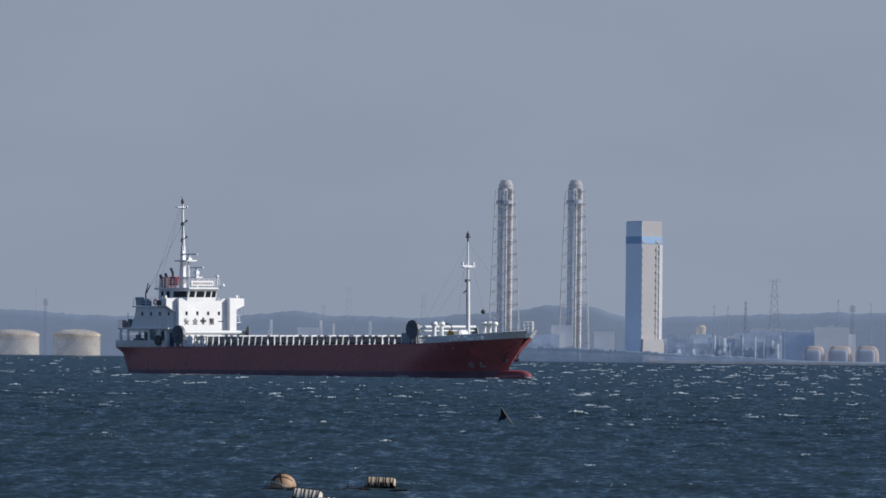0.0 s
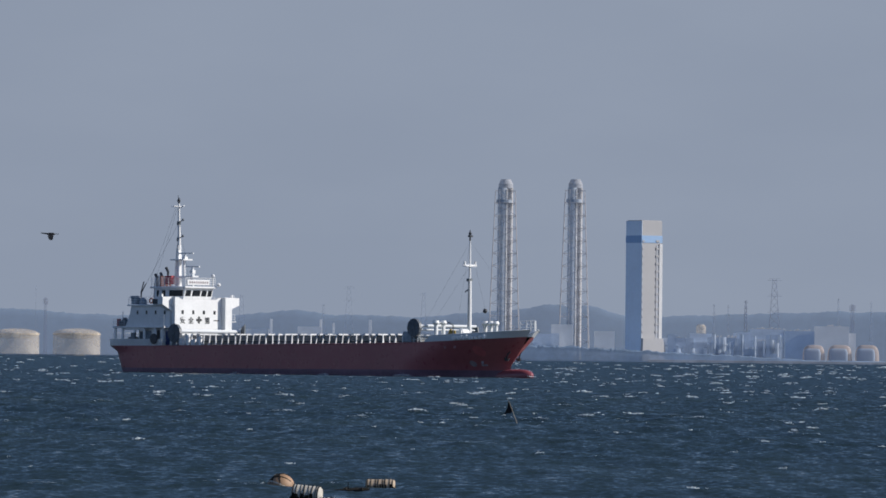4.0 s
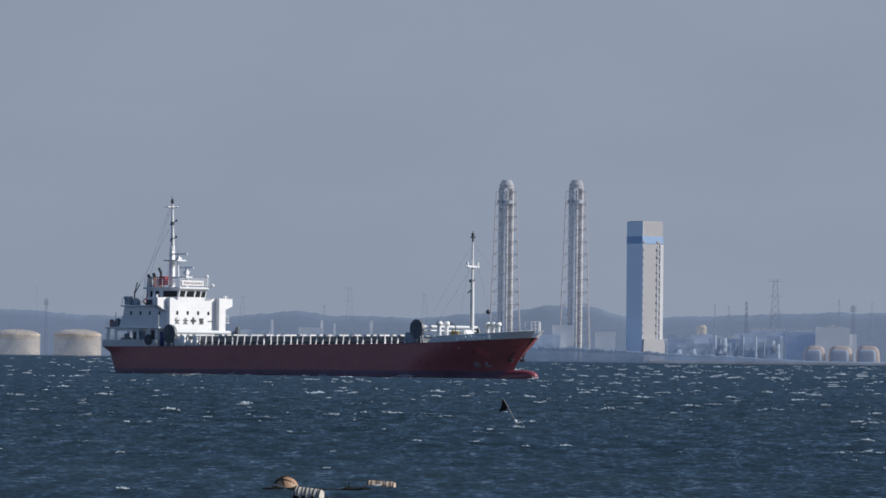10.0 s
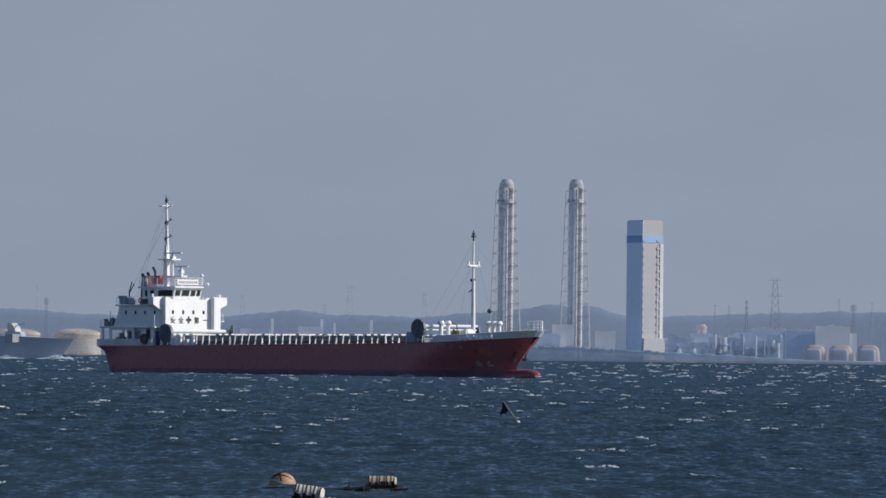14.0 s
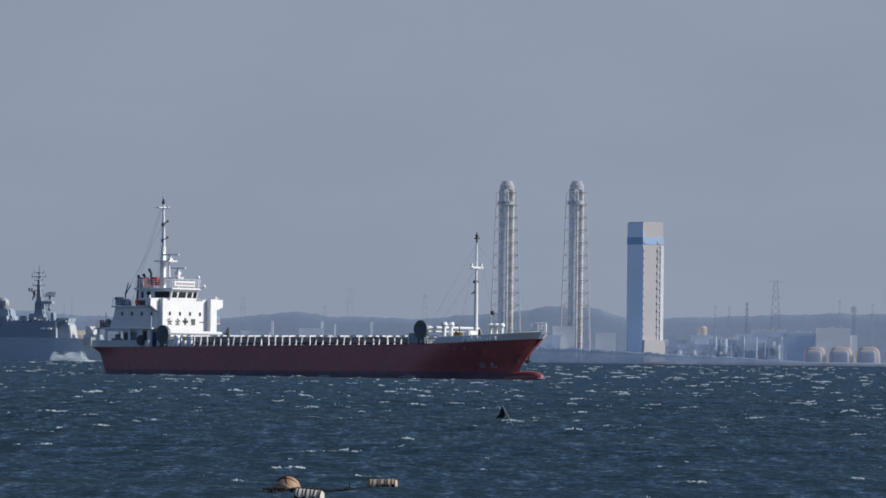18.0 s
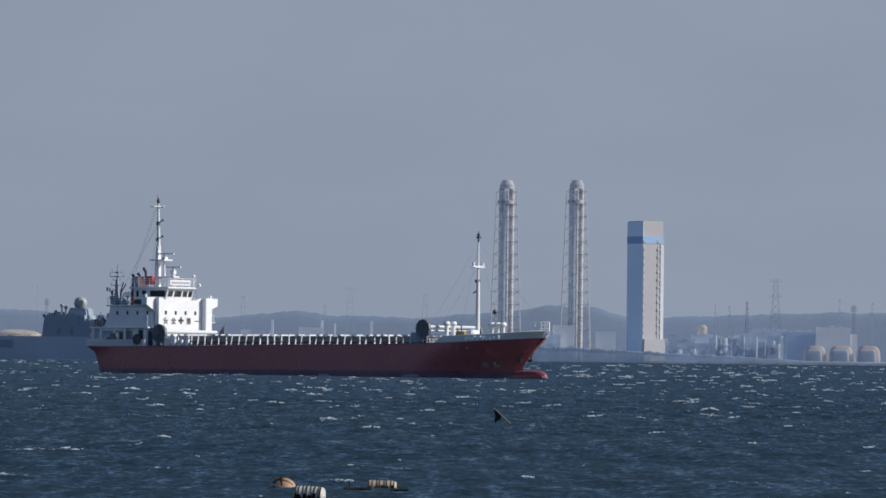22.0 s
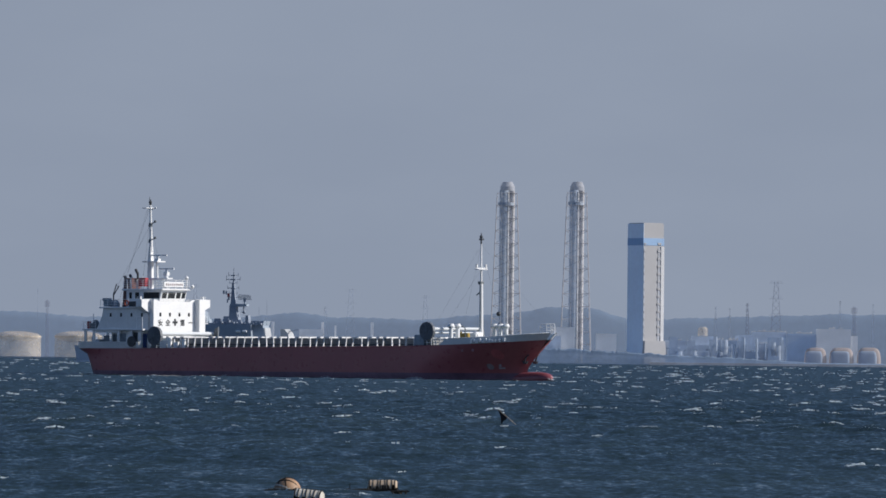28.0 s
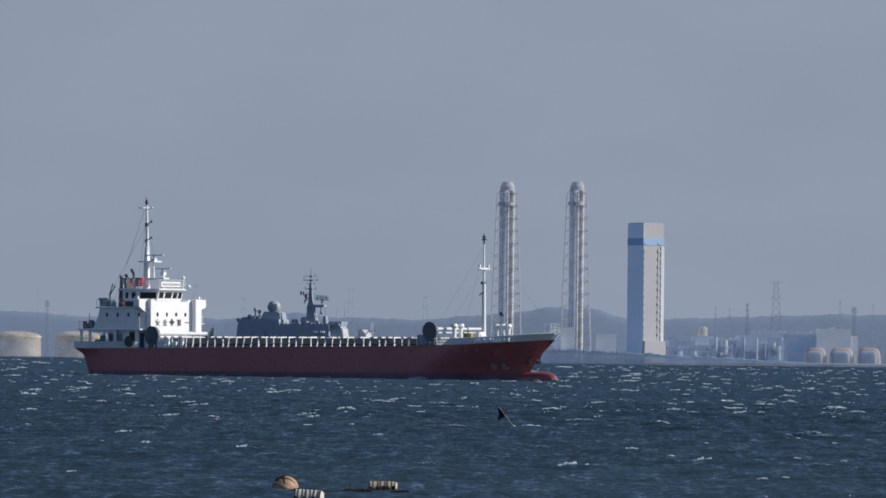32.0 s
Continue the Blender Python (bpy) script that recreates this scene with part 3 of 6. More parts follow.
    for s in (-1, 1):
        P("bulwark_bracket", prism(fresh(), [(27.6, sheer(27.6)), (29.4, sheer(29.4)), (29.4, top_f(29.4)), (29.0, top_f(29.4))], "y", s * 6.35, s * 6.45), "grey")
    bm = fresh()
    pts = []
    for i in range(24):
        x = 29 + 11.4 * i / 23
        pts.append((x, max(0.05, half_beam(x, sheer(x)) - 0.4)))
    prism(bm, pts + [(a, -b) for a, b in reversed(pts)], "z", sheer(30) + 0.53, sheer(30) + 0.63)
    P("forecastle_deck", bm, "deck")
    bm = shell(fresh(), sheer, lambda x: 5.1, x_to=-29.5, levels=3, n=30)
    bmesh.ops.solidify(bm, geom=bm.faces[:], thickness=0.07)
    P("stern_bulwark", bm, "letter", "white stern bulwark")
    bm = fresh()
    railing(bm, [(-44.4, 3.2, 5.05), (-44.4, -3.2, 5.05), (-42.8, -4.9, 5.05)], 0.95)
    P("stern_rail", bm, "white")
    # accommodation, tier by tier
    bm = fresh()
    box(bm, -37.2, -29.2, -4.6, 4.6, 4.1, 6.75)
    P("lower_deckhouse", bm, "letter")
    for s in (-1, 1):
        for x in (-41.9, -40.2, -37.4, -35.2, -32.6, -30.6):
            P("deck_support", box(fresh(), x - 0.22, x + 0.22, s * 5.2 - 0.08, s * 5.2 + 0.08, 4.1, 6.72), "white")
        P("deck_support", box(fresh(), -39.8, -35.2, s * 5.2 - 0.05, s * 5.2 + 0.05, 6.4, 6.72), "white")
        P("deck_support", box(fresh(), -30.6, -30.0, s * 5.9 - 0.06, s * 5.9 + 0.06, 4.2, 6.72), "white")
    bm = fresh()
    box(bm, -42.4, -28.2, -5.45, 5.45, 6.73, 6.98)
    P("boat_deck", soften(bm, 0.04), "white", "white overhanging boat deck")
    bm = fresh()
    railing(bm, [(-39, 5.3, 6.98), (-42.3, 5.3, 6.98), (-42.3, -5.3, 6.98), (-39.8, -5.3, 6.98)], 1.05)
    P("boat_deck_rail", bm, "white")
    bm = fresh()
    prism(bm, [(-39.6, 6.98), (-28.9, 6.98), (-28.9, 10.0), (-38.3, 10.0), (-38.6, 8.8)], "y", -5.2, 5.0)
    P("middle_deckhouse", bm, "white", "white deckhouse tier with small square ports")
    for x in (-36.8, -34.7, -32.6, -30.5):
        bm = fresh()
        box(bm, x - 0.18, x + 0.18, -5.235, -5.19, 8.75, 9.3)
        P("port_window", soften(bm, 0.02), "glass")
    bm = fresh()
    box(bm, -38.9, -28.6, -5.5, 5.5, 9.98, 10.2)
    P("bridge_deck", soften(bm, 0.04), "white")
    # the tall front wall, with its recessed wing and its trunk on the other side
    front = P("front_wall", prism(fresh(), [(-5.2, 4.4), (3.7, 4.4), (3.7, 11.25), (3.2, 11.25), (2.6, 10.95), (-3.9, 10.95), (-4.5, 11.3), (-5.2, 11.3)], "x", -29.2, -28.15), "white", "tall sunlit white bridge-front wall")
    for y in (-3.75, -1.7, 0.35, 2.4):
        bm = fresh()
        box(bm, -28.16, -28.11, y - 0.2, y + 0.2, 8.8, 9.35)
        P("port_window", soften(bm, 0.02), "glass", under=front)
    face = Matrix(((0, 0, 1, 0), (1, 0, 0, 0), (0, 1, 0, 0), (0, 0, 0, 1)))
    for word, y in (("安", -3.75), ("全", -2.15), ("第", 1.0), ("一", 2.75)):
        lettering(word, 1.02, "ink", front, pose(-28.12, y, 7.5) @ face)
    for w, h in ((1.0, 0.34), (0.34, 1.0)):
        P("safety_cross", box(fresh(), -28.16, -28.09 - 0.004 * h, -0.6 - w / 2, -0.6 + w / 2, 7.95 - h / 2, 7.95 + h / 2), "ink", "bold dark safety cross", under=front)
    bm = fresh()
    box(bm, -29.1, -27.3, 3.75, 5.1, 4.5, 11.3)
    P("vertical_trunk", soften(bm, 0.05), "white", "white vertical trunk beside the front wall")
    for s in (-1, 1):
        bm = fresh()
        prism(bm, [(s * 4.9, 9.2), (s * 5.4, 9.3), (s * 7.0 if s < 0 else 7.8, 10.2), (s * 7.0 if s < 0 else 7.8, 11.3), (s * 4.9, 11.35)], "x", -30.0, -28.85)
        P("bridge_wing", bm, "white", "white bridge wing with sloped underside")
        bm = fresh()
        railing(bm, [(-29.9, s * 6.9, 11.3), (-28.95, s * 6.9, 11.3)], 0.35, 1, 0.04)
        box(bm, -29.5, -29.2, s * 6.75 - 0.15, s * 6.75 + 0.15, 11.3, 11.75)
        P("wing_rail", bm, "white")
    bm = fresh()
    box(bm, -29.0, -28.0, 5.5, 6.5, 7.7, 7.8)
    railing(bm, [(-28.3, 5.5, 7.8), (-28.3, 6.5, 7.8), (-30, 6.5, 7.8)], 1.0)
    P("ladder_platform", bm, "white")
    bm = fresh()
    railing(bm, [(-30.6, -6.3, 6.98), (-29.4, -6.3, 6.98)], 1.7, 4, 0.05, 1.2)
    box(bm, -30.7, -29.2, -6.4, -5.3, 6.75, 6.98)
    P("side_ladder", bm, "white")
    bm = fresh()
    railing(bm, [(-38.8, -3, 10.2), (-38.8, -5.3, 10.2), (-33.0, -5.3, 10.2)], 1.1, 3)
    P("bridge_deck_rail", bm, "white")
    bm = fresh()
    railing(bm, [(-28.4, -3.8, 10.95), (-28.4, 2.6, 10.95)], 0.42, 1, 0.02, 1.1)
    P("front_rail", bm, "white")
    bm = fresh()
    k = 20
    for a in range(k):
        p, q = 2 * math.pi * a / k, 2 * math.pi * (a + 1) / k
        rod(bm, (-33.4 + 0.36 * math.cos(p), -5.42, 10.75 + 0.36 * math.sin(p)), (-33.4 + 0.36 * math.cos(q), -5.42, 10.75 + 0.36 * math.sin(q)), 0.09, n=8)
    P("lifebuoy", bm, "ring", "orange lifebuoy on the bridge-deck rail")
    # wheelhouse
    wh = P("wheelhouse", prism(fresh(), [(-36.0, 10.2), (-29.6, 10.2), (-29.2, 11.3), (-28.8, 12.65), (-36.0, 12.65)], "y", -2.7, 2.7), "white", "white wheelhouse with dark window band")
    for y0, y1 in ((-2.45, -1.5), (-1.15, 0.3), (0.62, 1.5), (1.8, 2.5)):
        bm = fresh()
        prism(bm, [(-29.19, 11.46), (-29.10, 11.46), (-28.86, 12.32), (-28.95, 12.32)], "y", y0, y1)
        P("window_pane", bm, "glass", under=wh)
    for x0, x1 in ((-35.4, -34.9), (-34.2, -33.4), (-32.5, -29.35)):
        bm = fresh()
        box(bm, x0, x1, -2.74, -2.68, 11.45, 12.35)
        P("window_pane", soften(bm, 0.015), "glass", under=wh)
    bm = fresh()
    box(bm, -36.6, -28.4, -3.1, 3.1, 12.62, 12.9)
    P("wheelhouse_roof", soften(bm, 0.06), "white")
    bm = fresh()
    railing(bm, [(-36.4, -2.9, 12.9), (-28.6, -2.9, 12.9), (-28.6, 2.9, 12.9), (-36.4, 2.9, 12.9)], 1.25, 4, 0.035, 1.3)
    P("roof_rail", bm, "white")
    bm = fresh()
    box(bm, -28.75, -28.5, -2.6, 1.7, 13.1, 13.9)
    wb = P("windbreak", soften(bm, 0.05), "white")
    for k in range(9):
        P("sign_bar", box(fresh(), -28.5, -28.47, -2.2 + 0.42 * k, -1.95 + 0.42 * k, 13.35, 13.65), "mark", under=wb)
    bm = fresh()
    rod(bm, (-28.8, 2.6, 12.9), (-28.8, 2.6, 14.4), 0.12)
    ball(bm, (-28.8, 2.6, 14.5), 0.3)
    ball(bm, (-28.2, 3.2, 13.2), 0.3)
    P("searchlight", bm, "white")
    # funnel, exhausts, boat gear
    bm = fresh()
    prism(bm, [(-38.9, 10.2), (-37.1, 10.2), (-37.1, 14.5), (-38.5, 14.5)], "y", -0.6, 1.6)
    P("funnel", soften(bm, 0.08), "brown", "dark brown funnel casing")
    for i, (x, h) in enumerate(((-38.1, 14.7), (-37.5, 14.9), (-36.8, 15.7))):
        bm = fresh()
        rod(bm, (x, -0.4 + 0.5 * i, 14.0), (x, -0.4 + 0.5 * i, h - 0.5), 0.17)
        rod(bm, (x, -0.4 + 0.5 * i, h - 0.55), (x - 0.45, -0.4 + 0.5 * i, h + 0.1), 0.19, 0.22)
        P("exhaust_pipe", bm, "dark")
    bm = fresh()
    box(bm, -33.9, -32.5, -2.4, -1.6, 13.2, 14.5)
    P("life_raft_locker", soften(bm, 0.08), "signal", "bright red locker on the wheelhouse roof")
    for i, x in enumerate((-36.2, -35.5, -34.3, -33.4)):
        P("vent_pipe", rod(fresh(), (x, -2.3 + 0.1 * i, 12.9), (x - 0.05, -2.3 + 0.1 * i, 14.3 + 0.3 * (i % 2)), 0.09), "white")
    bm = fresh()
    box(bm, -38.2, -36.9, -5.3, -4.0, 10.25, 11.2)
    box(bm, -38.5, -37.4, -5.2, -4.4, 11.1, 11.5)
    ball(bm, (-36.3, -4.6, 10.7), 0.55)
    box(bm, -36.8, -35.9, -5.0, -4.2, 10.2, 10.8)
    P("deck_machinery", bm, "machine", "blue-grey machinery on the bridge deck")
    bm = fresh()
    rod(bm, (-37.1, -4.3, 10.2), (-37.1, -4.3, 12.2), 0.1)
    rod(bm, (-37.1, -4.3, 11.9), (-36.0, -4.3, 13.3), 0.08)
    rod(bm, (-37.1, -4.3, 12.1), (-36.5, -4.3, 13.6), 0.08)
    P("davit", bm, "dark", "thin dark davit arms")
    bm = fresh()
    box(bm, -32.6, -31.0, -5.8, -5.45, 10.25, 11.0)
    P("side_light_screen", bm, "dark")
    bm = fresh()
    rod(bm, (-41.4, -5.0, 7.0), (-41.4, -5.0, 8.1), 0.3)
    P("life_buoy_stand", bm, "signal")
    bm = fresh()
    box(bm, -41.0, -39.7, -5.2, -3.9, 7.0, 7.8)
    ball(bm, (-40.4, -4.6, 7.8), 0.5)
    P("rescue_boat", bm, "steel", "dark covered rescue boat")
    bm = fresh()
    rod(bm, (-40.6, -4.9, 7.0), (-40.6, -4.9, 9.2), 0.06)
    rod(bm, (-39.2, -5.0, 7.0), (-38.4, -5.0, 9.9), 0.05)
    P("stern_light_post", bm, "white")
    bm = fresh()
    box(bm, -40.0, -38.8, -4.4, -3.2, 4.1, 5.4)
    P("mooring_winch", soften(bm, 0.08), "steel")
    P("locker", soften(box(fresh(), -37.9, -36.9, -5.6, -5.3, 4.1, 6.0), 0.05), "steel")
    bm = fresh()
    bmesh.ops.create_cone(bm, cap_ends=True, segments=20, radius1=0.8, radius2=0.8, depth=0.3, matrix=pose(-31.2, -6.68, 5.1, 90))
    P("tyre_fender", soften(bm, 0.08), "dark", "black round tyre fender")
    # flat panels coloured dark for the shade inside the openings
    for x0, x1, z0, z1, m in ((-33.4, -31.5, 4.3, 6.45, "dark"), (-35.7, -34.2, 4.7, 6.3, "machine"), (-36.9, -36.1, 4.7, 6.2, "steel")):
        P("opening_panel", soften(box(fresh(), x0, x1, -4.68, -4.55, z0, z1), 0.03), m, "panel darkened for a shaded opening in the lower house side")
        P("opening_frame", soften(box(fresh(), x0 - 0.1, x1 + 0.1, -4.64, -4.56, z1, z1 + 0.12), 0.02), "white")
    bm = fresh()
    box(bm, -31.2, -30.0, -4.75, -4.6, 4.2, 6.3)
    P("steel_door", bm, "blue", "blue doorway under the house")
    # main mast
    mast = P("main_mast", prism(fresh(), [(-34.5, 12.85), (-33.6, 12.85), (-33.65, 16.9), (-33.78, 19.2), (-34.12, 19.2), (-34.35, 16.9)], "y", -0.28, 0.28), "white", "white main mast with radar platforms")
    P("topmast", rod(fresh(), (-33.9, 0, 18.5), (-34.1, 0, 25.5), 0.27, 0.14, 10), "white", under=mast)
    bm = fresh()
    for z, r in ((17.0, 1.2), (14.4, 1.5)):
        box(bm, -34.9, -32.2 + r * 0.3, -0.9, 0.9, z - 0.1, z + 0.1)
    rod(bm, (-32.6, 0, 14.5), (-32.75, 0, 17.0), 0.14)
    rod(bm, (-33.2, -0.6, 12.9), (-33.3, -0.6, 17.0), 0.07)
    P("mast_platform", bm, "white", under=mast)
    for x, z, w in ((-32.6, 17.95, 1.6), (-30.8, 15.95, 1.3)):
        bm = fresh()
        rod(bm, (x, 0, z - 0.9), (x, 0, z - 0.1), 0.2)
        box(bm, x - 0.35, x + 0.35, -0.3, 0.3, z - 1.0, z - 0.5)
        bmesh.ops.create_cube(bm, size=1, matrix=pose(x, 0, z, 0, 0, 12) @ Matrix.Diagonal((2 * w, 0.22, 0.2, 1)))
        P("radar_scanner", bm, "white", "white bar radar scanner", under=mast)
    bm = fresh()
    rod(bm, (-30.8, 0, 12.9), (-30.8, 0, 14.9), 0.3)
    box(bm, -33.5, -30.1, -0.6, 0.6, 14.4, 14.6)
    P("radar_post", bm, "white", under=mast)
    bm = fresh()
    rod(bm, (-34.1, -0.9, 24.95), (-34.1, 0.9, 24.95), 0.07)
    rod(bm, (-35.6, -0.1, 24.98), (-34.0, 0, 24.9), 0.08)
    rod(bm, (-34.1, 0, 24.7), (-32.9, 0, 25.0), 0.08)
    P("mast_yard", bm, "white", under=mast)
    bm = fresh()
    rod(bm, (-34.1, 0, 25.4), (-34.1, 0, 26.2), 0.18, 0.12)
    ball(bm, (-34.1, 0, 25.8), 0.26)
    rod(bm, (-34.25, 0, 26.1), (-34.25, 0, 26.6), 0.04)
    P("masthead_light", bm, "dark", under=mast)
    for z in (22.6, 20.2):
        bm = fresh()
        rod(bm, (-34.0, 0, z), (-33.2, 0, z + 0.25), 0.08)
        ball(bm, (-33.1, 0, z + 0.35), 0.2)
        rod(bm, (-34.1, 0, z - 0.4), (-34.0, 0, z + 0.1), 0.3)
        P("navigation_light", bm, "steel", under=mast)
    bm = fresh()
    for a, b in (((-34.2, -0.1, 24.9), (-39.8, -1.0, 10.5)), ((-34.0, -0.1, 22.4), (-37.8, -3.2, 13.2)), ((-34.2, 0.3, 24.9), (-39.0, 3.0, 10.4)), ((-33.9, 0, 22.6), (-31.6, 0, 14.0)), ((-34.2, -0.4, 24.9), (-35.0, -4.6, 13.8))):
        rod(bm, a, b, 0.016, n=4)
    P("rigging_wire", bm, "steel", under=mast)
    mast.location = (0.35, 0, -0.1)
    # hold: coaming, stays, covers and the two cover reels
    bm = fresh()
    for s in (-1, 1):
        box(bm, -25.0, 24.0, s * 4.75, s * 4.85, 4.2, 5.55)
    box(bm, -25.0, -24.8, -4.75, 4.75, 4.2, 5.55)
    box(bm, 23.8, 24.0, -4.75, 4.75, 4.4, 5.55)
    P("hatch_coaming", bm, "hatch", "dark hatch coaming around the open hold")
    for i in range(12):
        x = -24.9 + 4.06 * i
        bm = fresh()
        box(bm, x, x + 4.0, -4.8, 4.8, 5.56, 5.67)
        P("hatch_cover", soften(bm, 0.05), "hatch", "low grey hatch cover panel")
    n = 34
    rng = random.Random(9)
    for i in range(n + 1):
        x = -24.6 + 47.4 * i / n + rng.uniform(-0.12, 0.12)
        z = sheer(x)
        inner, foot, lean = rng.choice((4.86, 4.86, 5.2, 5.5, 5.7)), rng.uniform(6.02, 6.16), rng.uniform(-0.12, 0.12)
        for s in (-1, 1):
            bm = fresh()
            prism(bm, [(s * foot, z + 0.02), (s * 6.36, z + 0.02), (s * 6.28, z + 0.3), (s * 6.2, 5.6), (s * 6.2, 5.86), (s * inner, 5.86), (s * inner, 5.74), (s * 6.06, 5.64)], "x", x - 0.05, x + 0.05)
            for v in bm.verts:
                v.co.x += lean * (5.86 - v.co.z)
            P("coaming_stay", bm, "white", "white coaming stay" if i == 0 else "")
    for s in (-1, 1):
        for zz, r, m in ((4.75, 0.11, "dark"),):
            P("deck_pipe", rod(fresh(), (-24.6, s * 5.72, zz), (22.8, s * 5.72, zz + 0.05), r, n=8), m)
    # white boxes added for sunlit patches along the coaming top, more towards both ends
    for s in (-1, 1):
        rng = random.Random(4)
        for i in range(n):
            x = -24.6 + 47.4 * i / n
            lit = i < 9 or i > 23
            if rng.random() < (0.65 if lit else 0.3):
                bm = fresh()
                box(bm, x + 0.05, x + rng.uniform(0.4, 1.1), s * 5.5, s * 6.25, 5.7, 5.87)
                P("lit_top_patch", bm, "white")
    for x, z, r, label in ((-27.0, 5.95, 1.4, "aft"), (25.3, 6.72, 1.32, "fore")):
        reel = P("cover_reel", rod(fresh(), (x, -6.35, z), (x, -5.9, z), r, n=12), "reel", "black hatch-cover winding reel with a white shaft")
        bm = fresh()
        for k in range(10):
            a = 2 * math.pi * k / 10
            rod(bm, (x, -6.38, z), (x + r * 0.92 * math.cos(a), -6.38, z + r * 0.92 * math.sin(a)), 0.05, n=5)
        rod(bm, (x, -6.45, z), (x, -6.3, z), r * 0.2)
        P("spoke", bm, "steel", under=reel)
        bm = fresh()
        rod(bm, (x, -5.9, z + 0.3), (x, 6.35 if label == "aft" else 5.6, z + 0.3), 0.30 if label == "aft" else 0.22, n=14)
        rod(bm, (x, -5.9, z - 0.25), (x, 5.6, z - 0.25), 0.12)
        P("shaft", bm, "grey", under=reel)
        for s in (-1, 1):
            P("stand", prism(fresh(), [(x - 1.2, sheer(x)), (x + 0.9, sheer(x)), (x + 0.3, z + 0.3), (x - 0.5, z + 0.3)], "y", s * 5.7 - 0.1, s * 5.7 + 0.1), "steel", under=reel)
        if label == "aft":
            P("end_plate", prism(fresh(), [(x - 0.9, sheer(x)), (x + 0.9, sheer(x)), (x + 1.1, z + 1.35), (x + 0.5, z + 1.1)], "y", 6.35, 6.6), "steel", under=reel)
        bm = fresh()
        box(bm, x - 2.3, x - 0.5, -6.3, -5.5, sheer(x), sheer(x) + 1.5) if label == "fore" else box(bm, x + 1.0, x + 1.9, -6.2, -5.8, sheer(x), sheer(x) + 0.9)
        P("winch_box", soften(bm, 0.1), "machine" if label == "fore" else "white", under=reel)
    bm = fresh()
    railing(bm, [(-26.6, -6.2, sheer(-26)), (-24.4, -6.2, sheer(-24))], 1.0, 3, 0.06, 0.8)
    P("deck_rail", bm, "white")
    bm = fresh()
    railing(bm, [(23.6, -6.1, sheer(25)), (28.4, -6.1, sheer(28))], 1.1, 3, 0.06, 0.8)
    P("deck_rail", bm, "white")
    # forecastle gear
    fz = sheer(30) + 0.63
    for x, y in ((29.2, -5.6), (29.4, -4.4), (29.6, 3.4), (30.6, 3.5), (31.6, 3.6)):
        bm = fresh()
        rod(bm, (x, y, sheer(x)), (x, y, fz + 1.9), 0.29, n=14)
        rod(bm, (x, y, fz + 1.7), (x, y, fz + 1.95), 0.38, 0.52, 14)
        rod(bm, (x, y, fz + 1.95), (x, y, fz + 2.3), 0.52, 0.36, 14)
        P("mushroom_vent", bm, "white", "white mushroom ventilator")
    bm = fresh()
    bmesh.ops.create_cone(bm, cap_ends=True, segments=16, radius1=0.6, radius2=0.6, depth=1.3, matrix=pose(31.0, -2.0, fz + 0.6, 90))
    box(bm, 30.5, 31.6, -3.1, -2.8, fz, fz + 1.0)
    P("anchor_windlass", soften(bm, 0.06), "white", "white anchor windlass")
    bm = fresh()
    box(bm, 27.0, 28.3, -1.2, 0.6, fz - 0.2, fz + 1.0)
    rod(bm, (26.4, -1.0, fz - 0.2), (26.9, -0.6, fz + 1.2), 0.15)
    P("deck_winch", soften(bm, 0.08), "yellow", "ochre deck winch")
    bm = fresh()
    rod(bm, (28.6, -1.8, fz), (28.6, -1.8, fz + 1.7), 0.08)
    rod(bm, (28.6, -1.8, fz + 1.7), (28.1, -2.2, fz + 2.1), 0.08)
    rod(bm, (28.1, -2.2, fz + 2.1), (27.6, -2.5, fz + 1.7), 0.1)
    P("goose_neck", bm, "steel")
    for x, y in ((34.8, -1.5), (35.8, -1.2), (36.8, 0.4)):
        P("bollard", rod(fresh(), (x, y, fz), (x, y, fz + 0.8), 0.2), "white")
    bm = fresh()
    railing(bm, [(41.8, -1.3, 6.3), (42.6, -0.9, 6.35), (43.3, 0, 6.4), (42.6, 0.9, 6.35), (41.8, 1.3, 6.3)], 1.35, 3, 0.06, 0.6)
    P("bow_rail", bm, "white")
    fm = P("foremast", rod(fresh(), (29.8, 0, fz), (29.8, 0, 13.4), 0.33, 0.25, 12), "white", "white foremast with lights and a black top")
    P("pole", rod(fresh(), (29.8, 0, 13.3), (29.8, 0, 19.0), 0.17, 0.11, 8), "white", under=fm)
    bm = fresh()
    rod(bm, (29.8, -1.3, 15.55), (29.8, 1.3, 15.55), 0.08)
    box(bm, 29.4, 30.2, -1.0, 1.0, 15.35, 15.42)
    for s in (-1, 1):
        rod(bm, (29.8, s * 1.0, 15.5), (29.8, s * 1.0, 16.1), 0.17)
    P("light_bracket", bm, "white", under=fm)
    bm = fresh()
    ball(bm, (29.8, 0, 20.0), 0.24)
    rod(bm, (29.8, 0, 19.0), (29.8, 0, 20.5), 0.13, 0.06)
    box(bm, 29.6, 30.1, -0.25, 0.25, 19.5, 19.75)
    P("masthead_light", bm, "dark", under=fm)
    bm = fresh()
    box(bm, 29.5, 30.0, -0.35, 0.35, 13.3, 13.7)
    rod(bm, (29.3, -0.4, 11.8), (29.8, -0.2, 12.2), 0.09)
    rod(bm, (30.0, -0.35, 7.0), (30.0, -0.35, 13.3), 0.05)
    P("ladder", bm, "steel", under=fm)
    bm = fresh()
